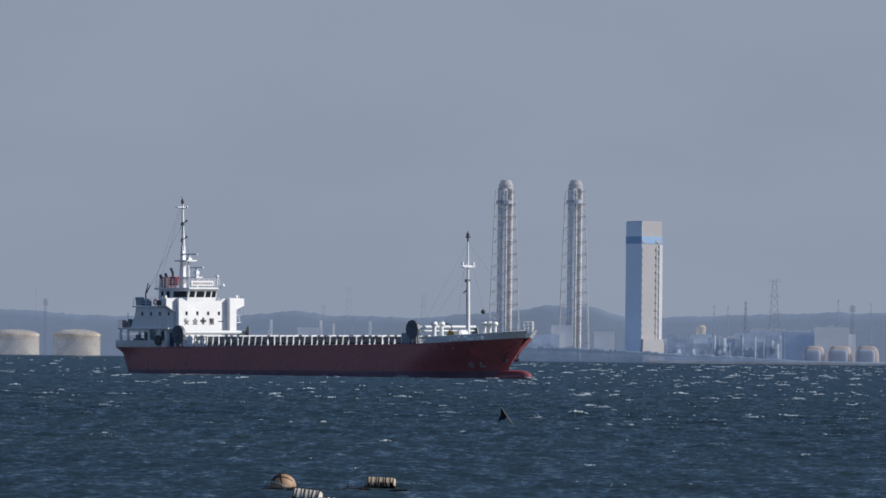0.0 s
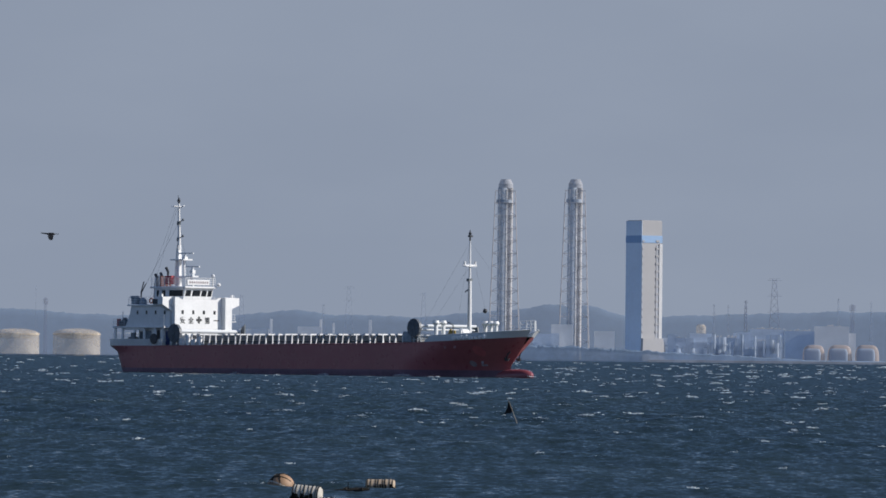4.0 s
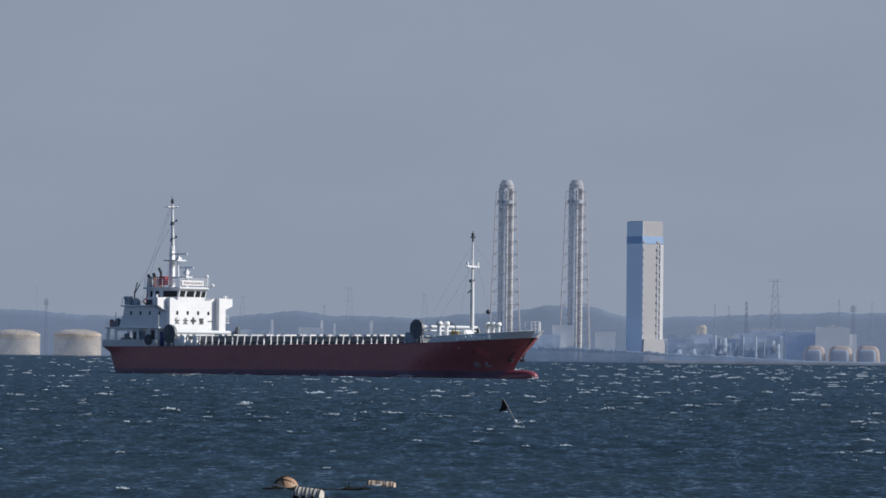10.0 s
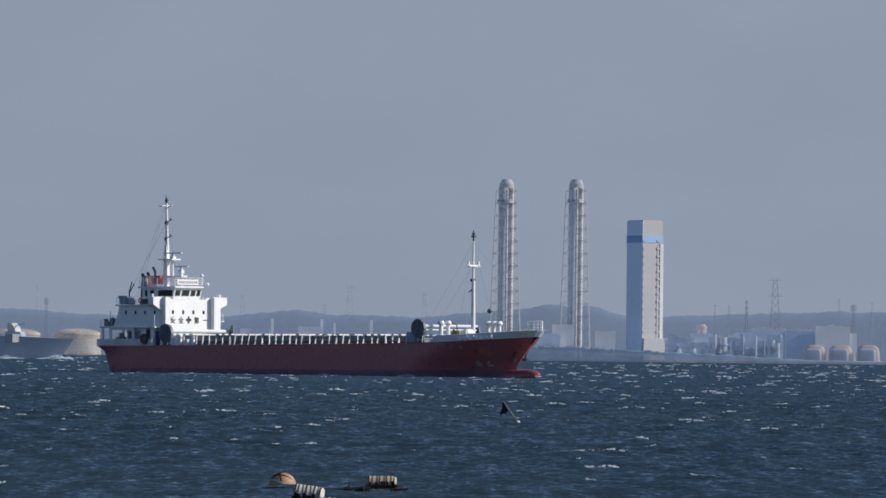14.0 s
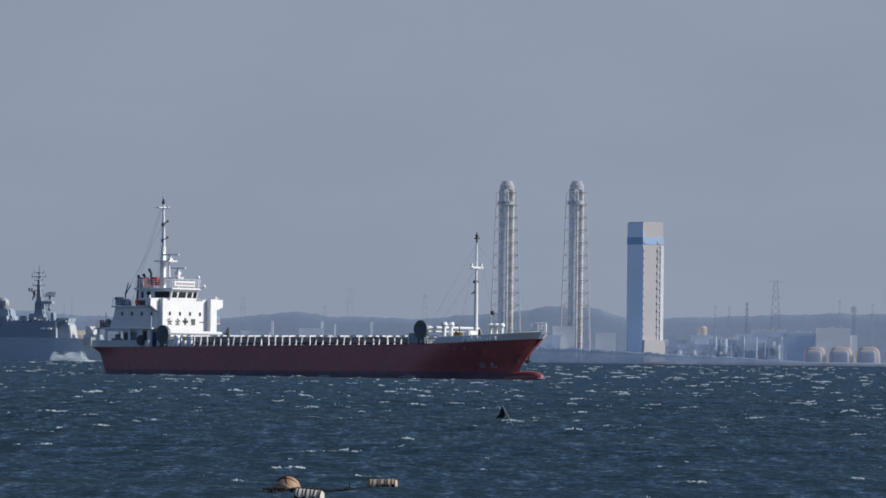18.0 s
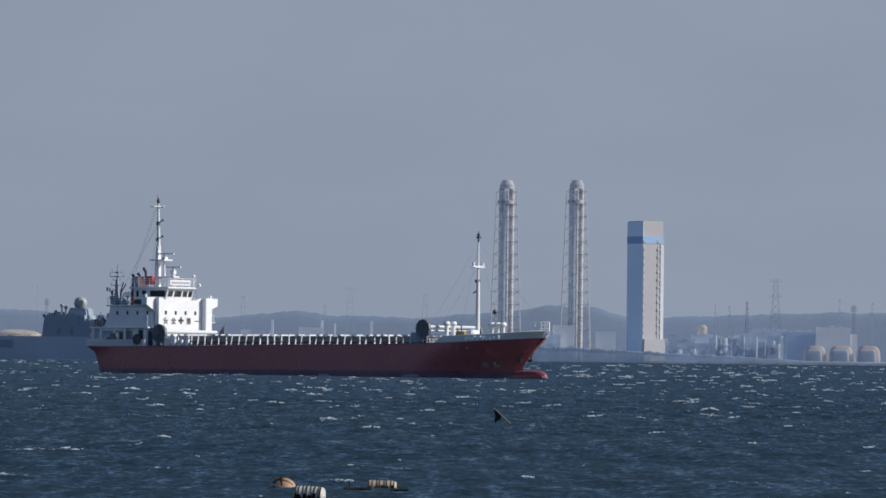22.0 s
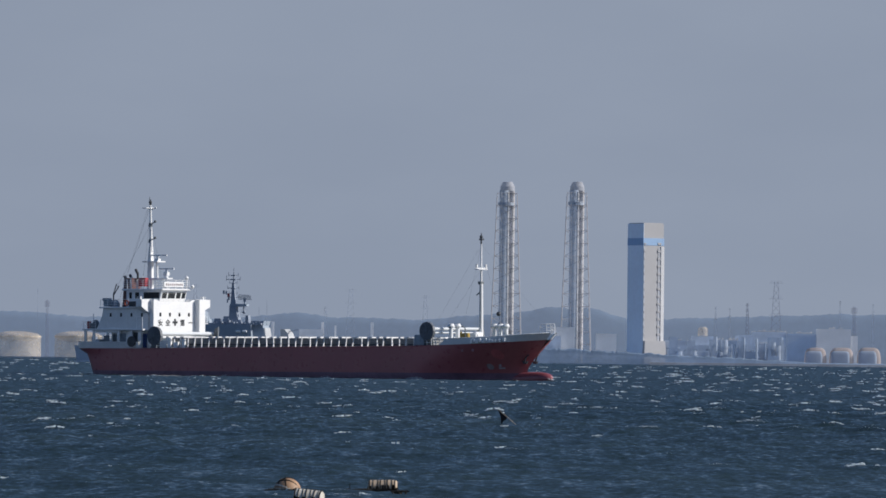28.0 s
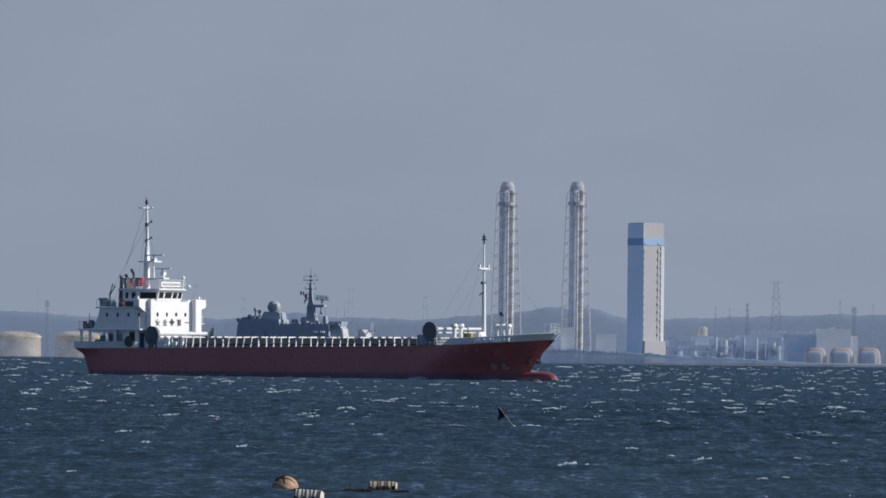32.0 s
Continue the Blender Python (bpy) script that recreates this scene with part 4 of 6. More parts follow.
    for a, b in (((29.8, 0, 18.8), (24.2, -3.0, 8.0)), ((29.8, 0, 18.8), (24.2, 3.0, 8.0)), ((29.8, 0, 18.9), (41.5, 0, 7.9)), ((29.8, 0, 15.5), (26.2, -4.6, 6.3))):
        rod(bm, a, b, 0.009, n=4)
    P("rigging_wire", bm, "steel", under=fm)
    fm.location.x = 0.2
    P("anchor_ball", ball(fresh(), (33.2, 0, 9.15), 0.33, n=16), "dark", "black anchor ball hung in the forestay", True)
    P("ball_halyard", rod(fresh(), (33.2, 0, 9.4), (31.2, 0, 15.2), 0.012, n=4), "steel")
    # name and marks on the bow stand as plain bars
    def on_side(x, z, w, h, mat, name):
        bm = fresh()
        for i in range(4):
            xa, xb = x + w * i / 4, x + w * (i + 1) / 4
            ya, yb = -half_beam(xa, z + h / 2) - 0.06, -half_beam(xb, z + h / 2) - 0.06
            bm.faces.new([bm.verts.new(v) for v in ((xa, ya, z - h / 2), (xb, yb, z - h / 2), (xb, yb - 0.02, z + h / 2), (xa, ya - 0.02, z + h / 2))])
        return P(name, bm, mat)
    def disc_on_side(x, z, r, mat, name, label=""):
        bm = fresh()
        pts = [(x + r * math.cos(a) * 1.0, z + r * math.sin(a)) for a in [2 * math.pi * i / 14 for i in range(14)]]
        bm.faces.new([bm.verts.new((u, -half_beam(u, w) - 0.05, w)) for u, w in pts])
        bmesh.ops.triangulate(bm, faces=bm.faces[:])
        return P(name, bm, mat, label)
    rng = random.Random(6)
    x = 33.4
    for i in range(11):
        w, h = rng.uniform(0.2, 0.34), rng.uniform(0.34, 0.55)
        z = sheer(x) + 0.1 + rng.choice((0, 0, 0.12))
        y = -half_beam(x, z + h) - 0.04
        bm = fresh()
        bmesh.ops.create_cube(bm, size=1, matrix=pose(x + w / 2, y - 0.04, z + h / 2, 0, 0, 12) @ Matrix.Diagonal((w, 0.5, h, 1)))
        P("name_bar", bm, "letter")
        x += w + rng.choice((0.12, 0.16, 0.3))
    disc_on_side(34.6, 1.75, 0.42, "mark", "hull_mark")
    on_side(35.6, 1.55, 0.7, 0.25, "mark", "hull_mark")
    on_side(35.75, 1.9, 0.3, 0.4, "mark", "hull_mark")
    on_side(31.6, 4.0, 0.35, 0.35, "faint_mark", "hull_mark")
    on_side(33.2, 4.05, 0.35, 0.35, "faint_mark", "hull_mark")
    disc_on_side(36.3, 3.5, 0.72, "orange_patch", "repainted_patch", "fresher light red painted patch")
    # gear beside the after end of the hold
    for x, w, h, m in ((-25.4, 0.5, 1.1, "white"), (-24.2, 0.35, 1.5, "letter"), (-22.9, 0.5, 0.9, "white"), (-21.4, 0.3, 1.3, "letter")):
        P("deck_locker", soften(box(fresh(), x - w, x + w, -6.15, -5.75, sheer(x), sheer(x) + h), 0.05), m, "white deck locker beside the hold")
    # broken water where the sea meets the hull
    rng = np.random.default_rng(12)
    for x0, x1, n in ((-44.5, -40, 260), (-36, -33, 120), (-14, -11, 110), (6, 8, 70), (22, 25, 120), (38, 43.5, 260)):
        x = rng.uniform(x0, x1, n)
        y = np.array([-half_beam(u, 0.1) for u in x]) - rng.uniform(0.05, 0.7, n)
        z = 0.02 + 0.3 * rng.random(n) ** 2 * np.sin((x - x0) / (x1 - x0) * math.pi)
        wash = new("hull_wash", lumps("hull_wash", np.stack([x, y, z], axis=1), rng.uniform(0.03, 0.08, n), rng))
        wash.parent = ship
        tagged(wash, "white broken water along the waterline", kind="stuff")
    return ship


coaster = build_coaster()


# ---------------------------------------------------------------- the naval ship, further out: x forward from its mast
def build_frigate():
    ship = thing("naval_ship", "grey naval patrol frigate with domed radar and tall mast under way", "warship")
    def P(name, bm, mat, label="", smooth=False, under=ship):
        ob = part(name, bm, mat, under, label, smooth)
        if posts:
            set_posts(ob, mat)
        return ob
    bm = fresh()
    n = 60
    rows = []
    def deck(x):
        if x < -54:
            return 6.6
        return 9.2 - 0.042 * max(0, x - 14) + 0.0004 * max(0, x - 26) ** 2
    for j, f in enumerate((0, 0.35, 0.7, 1.0)):
        port, star = [], []
        for i in range(n + 1):
            b = 39.5 + 6.0 * f ** 1.3
            a = -60.0 - 1.2 * f
            x = a + (b - a) * i / n
            z = -2 + (deck(x) + 2) * f
            d = min(1, (b - x) / (34 - 8 * f))
            h = max(0.05, (6.2 + 1.0 * f) * (1 - (1 - d) ** 2.0) * (0.85 + 0.15 * min(1, (x + 61) / 14)))
            port.append(bm.verts.new((x, h, z)))
            star.append(bm.verts.new((x, -h, z)))
        rows.append((port, star))
    for (p0, s0), (p1, s1) in zip(rows, rows[1:]):
        for i in range(n):
            bm.faces.new((p0[i + 1], p0[i], p1[i], p1[i + 1]))
            bm.faces.new((s0[i], s0[i + 1], s1[i + 1], s1[i]))
        bm.faces.new((p0[0], s0[0], s1[0], p1[0]))
    p, s = rows[-1]
    for i in range(n):
        bm.faces.new((s[i], s[i + 1], p[i + 1], p[i]))
    P("hull", bm, "navy_haze_hull", "grey steel hull with a low quarterdeck", True)
    # panel on the side, coloured dark for the shade of an opening
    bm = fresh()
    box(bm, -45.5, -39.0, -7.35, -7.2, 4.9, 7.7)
    P("opening_panel", bm, "navy_dark", "panel darkened for a shaded opening in the side")
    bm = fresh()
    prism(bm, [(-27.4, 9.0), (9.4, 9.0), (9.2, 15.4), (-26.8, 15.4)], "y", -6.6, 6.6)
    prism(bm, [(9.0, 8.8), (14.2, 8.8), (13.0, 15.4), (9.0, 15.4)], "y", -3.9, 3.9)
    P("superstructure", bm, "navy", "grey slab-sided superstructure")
    bm = fresh()
    prism(bm, [(-26.7, 15.3), (-10.2, 15.3), (-10.6, 17.6), (-26.5, 17.6)], "y", -6.4, 6.4)
    hangar = P("hangar", bm, "navy", "grey hangar block below the dome")
    P("roof_edge", box(fresh(), -27.2, -25.9, -6.6, 6.6, 16.6, 17.9), "navy_dark", under=hangar)
    # doorways are raised boxes in the dark grey
    for x0, x1, z0, z1 in ((-25.6, -25.1, 12.4, 14.6), (-21.4, -19.8, 10.0, 12.6), (-16.2, -14.9, 10.0, 13.6), (-13.0, -12.4, 13.5, 17.0)):
        P("doorway_box", box(fresh(), x0, x1, -6.68, -6.38, z0, z1), "navy_dark", "dark doorway in the side", under=hangar)
    for x0, x1, h in ((-25.4, -23.2, 18.4), (-22.6, -20.2, 18.9), (-19.6, -18.4, 18.2)):
        P("roof_locker", box(fresh(), x0, x1, -5.5, -1.5, 17.5, h), "navy_dark", under=hangar)
    bm = fresh()
    prism(bm, [(-18.4, 17.5), (-10.6, 17.5), (-10.9, 20.0), (-12.0, 20.6), (-17.0, 20.6), (-17.6, 19.6)], "y", -4.2, 4.2)
    P("dome_tower", bm, "navy", "grey block that carries the dome")
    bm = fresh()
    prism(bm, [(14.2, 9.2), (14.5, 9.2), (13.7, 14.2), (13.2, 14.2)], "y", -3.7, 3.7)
    P("bridge_front", bm, "navy_sunlit", "sloped bridge front in a grey lightened for the sun")
    bm = fresh()
    prism(bm, [(8.0, 15.3), (13.2, 15.3), (13.6, 16.9), (8.6, 16.9)], "y", -4.2, 4.2)
    P("bridge", bm, "navy")
    for x in (3.4, 6.0):
        bm = rod(fresh(), (x, -6.95, 12.7), (x + 1.7, -6.95, 12.7), 0.45, n=12)
        P("life_raft", soften(bm, 0.06), "letter", "white life raft canister on the side")
    bm = fresh()
    prism(bm, [(-1.2, 15.3), (3.4, 15.3), (2.2, 19.0), (1.4, 22.9), (-0.9, 22.9)], "y", -1.8, 1.8)
    P("mast_tower", bm, "navy_dark")
    mast = P("pole_mast", rod(fresh(), (0, 0, 30.5), (0.2, 0, 37.6), 0.32, 0.12), "navy_dark", "tall tapered mast with yards and flags")
    bm = fresh()
    prism(bm, [(-0.9, 22.8), (1.2, 22.8), (0.75, 27.0), (0.45, 31.4), (-0.35, 31.4), (-0.6, 27.0)], "y", -0.6, 0.6)
    P("mast_trunk", bm, "navy_dark", under=mast)
    for z, w, h in ((34.6, 1.6, 1.2), (33.0, 2.4, 1.5), (31.6, 1.2, 0.9), (29.6, 1.9, 1.1), (27.6, 1.3, 0.8), (26.0, 1.6, 0.7)):
        bm = fresh()
        rod(bm, (-w, -1.0, z), (w, 1.0, z + 0.1), 0.15, n=5)
        rod(bm, (-w, -1.0, z - 0.4), (-w, -1.0, z + h), 0.13, n=5)
        rod(bm, (w, 1.0, z - 0.4), (w, 1.0, z + h * 0.8), 0.13, n=5)
        box(bm, -w * 0.45, w * 0.45, -0.5, 0.5, z - 0.25, z + 0.2)
        P("yard", bm, "navy_dark", under=mast)
    for x, z, c, w in ((-3.4, 28.0, "navy_dark", 0.7), (-2.4, 27.8, "navy_dark", 0.6), (-1.5, 26.8, "signal", 1.0), (-1.4, 25.6, "dome", 0.8), (-1.9, 24.6, "navy_dark", 0.5)):
        bm = fresh()
        box(bm, x - w / 2, x + w / 2, -1.22, -1.16, z - 0.7, z + 0.7)
        P("signal_flag", bm, c, under=mast)
    bm = fresh()
    prism(bm, [(-0.8, 22.2), (5.8, 22.6), (5.8, 23.4), (-0.8, 23.6)], "y", -1.6, 1.6)
    rod(bm, (4.6, 0, 23.3), (4.6, 0, 25.0), 0.4)
    P("radar_platform", bm, "navy")
    bm = fresh()
    for k in range(4):
        rod(bm, (2.0 + 0.25 * k, 0.3 * k - 0.5, 25.2 + 0.55 * k), (7.2 - 0.1 * k, 0.3 * k - 0.5, 25.35 + 0.6 * k), 0.13, n=5)
    for k in range(9):
        u = 2.3 + 0.58 * k
        rod(bm, (u, -0.5, 25.2), (u + 0.1, 0.4, 26.9), 0.1, n=4)
    box(bm, 4.1, 5.1, -0.4, 0.4, 24.4, 25.6)
    bmesh.ops.translate(bm, verts=bm.verts, vec=(-4.6, 0, -25.0))
    antenna = P("radar_antenna", bm, "navy_dark", "broad lattice air-search radar antenna that turns")
    bm = fresh()
    rod(bm, (4.2, 0, 20.4), (4.2, 0, 22.5), 0.25)
    ball(bm, (4.4, 0, 20.3), 0.7)
    P("small_radome", bm, "navy_dark")
    rnd = random.Random(9)
    for k in range(15):
        x, w, h = -9.5 + 1.55 * k, rnd.uniform(0.25, 0.8), rnd.uniform(0.5, 1.7)
        bm = box(fresh(), x - w, x + w, -5.8, -3.5, 15.3, 15.4 + h)
        rod(bm, (x, -5, 15.4 + h), (x, -5, 15.8 + h + rnd.uniform(0, 0.8)), 0.12, n=5)
        P("deck_fitting", bm, "navy_dark")
    for x, h in ((11.5, 22.5), (14.6, 25.0), (-8.5, 21.0)):
        P("whip_antenna", rod(fresh(), (x, -4, 15.3), (x + 0.1, -4, h), 0.07, 0.04, 5), "navy_dark")
    for x, h, w in ((-6.0, 17.7, 1.4), (-2.2, 18.6, 1.6), (6.0, 19.0, 0.8)):
        bm = fresh()
        prism(bm, [(x - w, 15.3), (x + w, 15.3), (x + w * 0.6, h), (x - w * 0.6, h)], "y", -1.6, 1.6)
        P("vent_housing", bm, "navy_dark")
    P("radar_dome", ball(fresh(), (-14.4, 0, 22.4), 2.55, n=24), "dome", "pale spherical radar dome", True)
    bm = fresh()
    rod(bm, (-14.4, 0, 19.4), (-14.4, 0, 21.0), 2.0, 1.4, 16)
    P("dome_base", bm, "navy")
    for x, z0, h in ((-19.6, 18.0, 20.6), (-21.2, 17.5, 21.4), (-23.6, 17.0, 18.8)):
        bm = fresh()
        rod(bm, (x, -2, z0), (x, -2, h), 0.28)
        ball(bm, (x, -2, h), 0.75)
        P("small_antenna", bm, "navy_dark" if x < -21 else "dome")
    gun = P("gun_turret", prism(fresh(), [(19.6, 10.4), (23.8, 10.4), (23.2, 12.2), (21.4, 13.8), (19.4, 13.8)], "y", -1.6, 1.6), "navy_sunlit", "angular bow gun turret with long barrel")
    P("barrel", rod(fresh(), (22.6, 0, 12.9), (27.4, 0, 13.7), 0.16), "navy_dark", under=gun)
    gun.matrix_basis = pose(21.5, 0, 0, 0, 0, -24) @ pose(-21.5, 0, 0)
    bm = fresh()
    prism(bm, [(19.0, 8.7), (25.5, 8.6), (24.8, 10.5), (19.0, 10.5)], "y", -2.6, 2.6)
    P("gun_platform", bm, "navy")
    # wedge added in pale grey to show the sunlit patch on the bow flare
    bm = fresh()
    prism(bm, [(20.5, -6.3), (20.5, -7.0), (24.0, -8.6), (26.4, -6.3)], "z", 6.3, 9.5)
    P("lit_flare_wedge", bm, "navy_sunlit", "added pale wedge for the sunlit flare below the gun")
    bm = fresh()
    railing(bm, [(-53.6, -6.8, 9.2), (-28, -7, 9.2)], 0.9, 2, 0.05, 4)
    P("deck_rail", bm, "navy")
    bm = fresh()
    railing(bm, [(26, -5.0, 8.7), (44, -0.9, 8.1)], 0.9, 2, 0.05, 3)
    P("deck_rail", bm, "navy")
    bm = fresh()
    box(bm, -54.4, -53.0, -6.0, -3.5, 6.6, 10.2)
    rod(bm, (-59.6, -4.0, 6.6), (-59.6, -4.0, 9.6), 0.15)
    box(bm, -58.5, -57.0, -5.5, -3.5, 6.6, 8.0)
    ball(bm, (-55.5, -5.0, 7.2), 0.8)
    P("quarterdeck_gear", bm, "navy_dark")
    rng = np.random.default_rng(3)
    def spray(x0, x1, n, name, label, jets, small=1.0, power=2.2, out=0.0):
        """Fine broken water along the side; jets are (place, spread, height)."""
        x = rng.uniform(x0, x1, n)
        hi = np.full(n, 0.25)
        for c, w, h in jets:
            hi = np.maximum(hi, h * np.exp(-((x - c) / w) ** 2))
        z = hi * rng.random(n) ** power + 0.1
        y = -7.2 - out - rng.uniform(-0.3, 1.5, n) * (1 + out / 3) + 5 * np.maximum(0, x - 24) / 20
        me = lumps(name, np.stack([x, y, z], axis=1), rng.uniform(0.05, 0.16, n) * small, rng, 0.8)
        ob = new(name, me)
        ob.parent = ship
        return tagged(ob, label, kind="stuff")
    for x0, x1, n, jets in ((33, 46, 1500, ((40, 3, 1.6), (44, 1.5, 1.0))), (12, 28, 700, ((18, 3, 0.9), (24, 2, 0.6))), (-6, 10, 600, ((3, 3, 0.8),)), (-28, -14, 400, ((-21, 2, 0.7),)), (-62, -50, 500, ((-57, 3, 0.8),))):
        spray(x0, x1, n, "bow_wave_foam", "white broken wash along the hull", jets)
    low = [(rng.uniform(11.5, 24), rng.uniform(0.5, 1.1), rng.uniform(1.8, 4.4)) for _ in range(18)]
    burst = spray(10, 26, 6500, "spray_burst", "broad white burst of spray thrown up at the bow", low, 0.7, 1.5, 5.5)
    jet = spray(21, 26, 4500, "spray_jet", "tall white jet of spray beside the bow", [(23.0, 0.6, 5.0), (23.6, 0.5, 7.8), (24.2, 0.5, 6.0), (25.0, 0.6, 3.0)], 0.7, 1.3, 5.5)
    return ship, burst, jet, antenna


frigate, burst, jet, antenna = build_frigate()
frigate.scale.x = 1.035


# ---------------------------------------------------------------- the far shore
def far(px, py, dist):
    """Place on the far shore: across and up, for a sight line given in fine steps of the view."""
    dx, dy = px - 784, py - 632.8
    return (dx + dy * 0.01134) * dist / FOCAL, EYE - (dy - dx * 0.01134) * dist / FOCAL


def ridge(name, dist, base, humps, mat, label, depth=60, rough=1.0):
    bm = fresh()
    n, m = 420, 5
    grid = []
    for i in range(n + 1):
        px = -260 + 2090 * i / n
        x = (px - 784) * dist / FOCAL
        h = base + sum(a * math.exp(-((px - c) / w) ** 2) for c, w, a in humps)
        h += 1.2 * rough * noise.noise((px * 0.02, 1.7, dist)) + 0.5 * rough * rough * noise.noise((px * 0.07, 5.7, dist))
        col = []
        for j in range(m + 1):
            f = j / m
            col.append(bm.verts.new((x, dist + depth * f, h * math.sin(f * math.pi / 2) ** 0.8 - (2 if j == 0 else 0) + (1.1 * noise.noise((px * 0.35, 9.1, 0)) if j == m else 0))))
        grid.append(col)
    for a, b in zip(grid, grid[1:]):
        for j in range(m):
            bm.faces.new((a[j], b[j], b[j + 1], a[j + 1]))
    ob = part(name, bm, mat, smooth=True)
    return tagged(ob, label, "hills", kind="structure")


ridge("backdrop_hill", 4820, 35.5, [(0, 110, 4.5), (525, 75, 5.2), (660, 50, 1.5), (860, 90, 5.0), (975, 62, 10.6), (1055, 40, 8.0), (1600, 420, 10.0)], "wood_hill", "low wooded hills tinted blue-grey with haze along the far shore", 5)


def build_bank():
    """A low wooded bank along the water: a ragged top over a steep face."""
    bm = fresh()
    rows = []
    n = 300
    for i in range(n + 1):
        px = 560 + 1100 * i / n
        x = (px - 784) * 4622 / FOCAL
        h = np.interp(px, (560, 700, 880, 940, 1040, 1120, 1200, 1300, 1360, 1430, 1660), (4.5, 5.5, 9, 13.0, 12.0, 10.0, 8.0, 6.5, 4.8, 3.2, 2.6))
        h += 0.08 * h * (1.2 * noise.noise((px * 0.05, 3.1, 0)) + 1.3 * noise.noise((px * 0.21, 8.3, 0)) + 1.2 * noise.noise((px * 0.8, 2.2, 0)))
        rows.append([bm.verts.new((x, 4622 + dy, z)) for dy, z in ((0, -2), (0.1, h * 0.5), (0.3, h * 0.9), (0.6, h), (9, h * 0.7))])
    for a, b in zip(rows, rows[1:]):
        for k in range(4):
            bm.faces.new((a[k], b[k], b[k + 1], a[k + 1]))
    return tagged(part("backdrop_bank", bm, "bank"), "low wooded bank along the water, tinted blue with haze", "hills", kind="structure")


build_bank()
# low strip added for the pale mirage along the water, built like a quay
x0, x1 = ((px - 784) * 4618 / FOCAL for px in (1150, 1640))
quay = prism(fresh(), [(4618.0, -1), (4618.3, 2.2), (4621.5, 2.3), (4621.5, -1)], "x", x0, x1)
tagged(part("mirage_strip", quay, "quay"), "pale strip along the works for the mirage on the water", "quay", kind="structure")
bm = fresh()
box(bm, -900, 900, 4632, 4900, -1, 1.2)
tagged(part("ground", bm, "shore"), "reclaimed shore with works, tinted blue-grey with haze", "shore", kind="structure")


def build_chimney(px, dist=4700.0):
    x, top = far(px, 318, dist)
    ob = thing("chimney", "tall pale twin-flue power station chimney in a lattice frame", "chimney", "power station chimneys")
    ob.location = (x, dist, 0)
    H = top
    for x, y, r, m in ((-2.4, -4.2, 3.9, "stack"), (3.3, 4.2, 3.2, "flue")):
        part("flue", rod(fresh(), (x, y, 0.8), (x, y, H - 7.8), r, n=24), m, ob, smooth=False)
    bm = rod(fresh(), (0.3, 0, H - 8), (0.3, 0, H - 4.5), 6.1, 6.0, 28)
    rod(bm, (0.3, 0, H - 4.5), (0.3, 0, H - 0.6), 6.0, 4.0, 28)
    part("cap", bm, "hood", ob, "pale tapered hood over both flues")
    # bright rods added for the sunlit edges of the flues
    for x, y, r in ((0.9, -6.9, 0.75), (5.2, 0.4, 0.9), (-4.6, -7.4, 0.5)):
        part("sunlit_strip", rod(fresh(), (x, y, 0.8), (x, y, H - 9), r, n=10), "sunlit_strip", ob, "bright rod for the sunlit edge of a flue")
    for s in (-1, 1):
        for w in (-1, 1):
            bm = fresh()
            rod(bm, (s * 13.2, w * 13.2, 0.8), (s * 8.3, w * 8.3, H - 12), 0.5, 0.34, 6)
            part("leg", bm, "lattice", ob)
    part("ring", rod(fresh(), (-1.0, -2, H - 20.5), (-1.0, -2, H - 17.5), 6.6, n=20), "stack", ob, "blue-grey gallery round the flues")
    n = 13
    for i in range(n):
        z, z2 = H - 10 - i * (H - 16) / n, H - 10 - (i + 1) * (H - 16) / n
        r, r2 = (8.0 + 5.1 * (1 - q / H) for q in (z, z2))
        corner = lambda a, q: ((-q, -q), (q, -q), (q, q), (-q, q))[a % 4]
        bm = fresh()
        for a in range(4):
            rod(bm, (*corner(a, r), z), (*corner(a + 1, r), z), 0.2, n=5)
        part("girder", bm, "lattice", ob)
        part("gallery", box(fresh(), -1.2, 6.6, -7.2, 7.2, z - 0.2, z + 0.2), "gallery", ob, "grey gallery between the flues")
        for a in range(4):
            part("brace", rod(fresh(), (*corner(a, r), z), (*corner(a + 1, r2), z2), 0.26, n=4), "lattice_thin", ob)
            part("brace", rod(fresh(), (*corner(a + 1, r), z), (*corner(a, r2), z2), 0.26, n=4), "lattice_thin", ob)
    return ob


for px, dist in ((897, 4667.0), (1020.5, 4785.0)):
    build_chimney(px, dist)


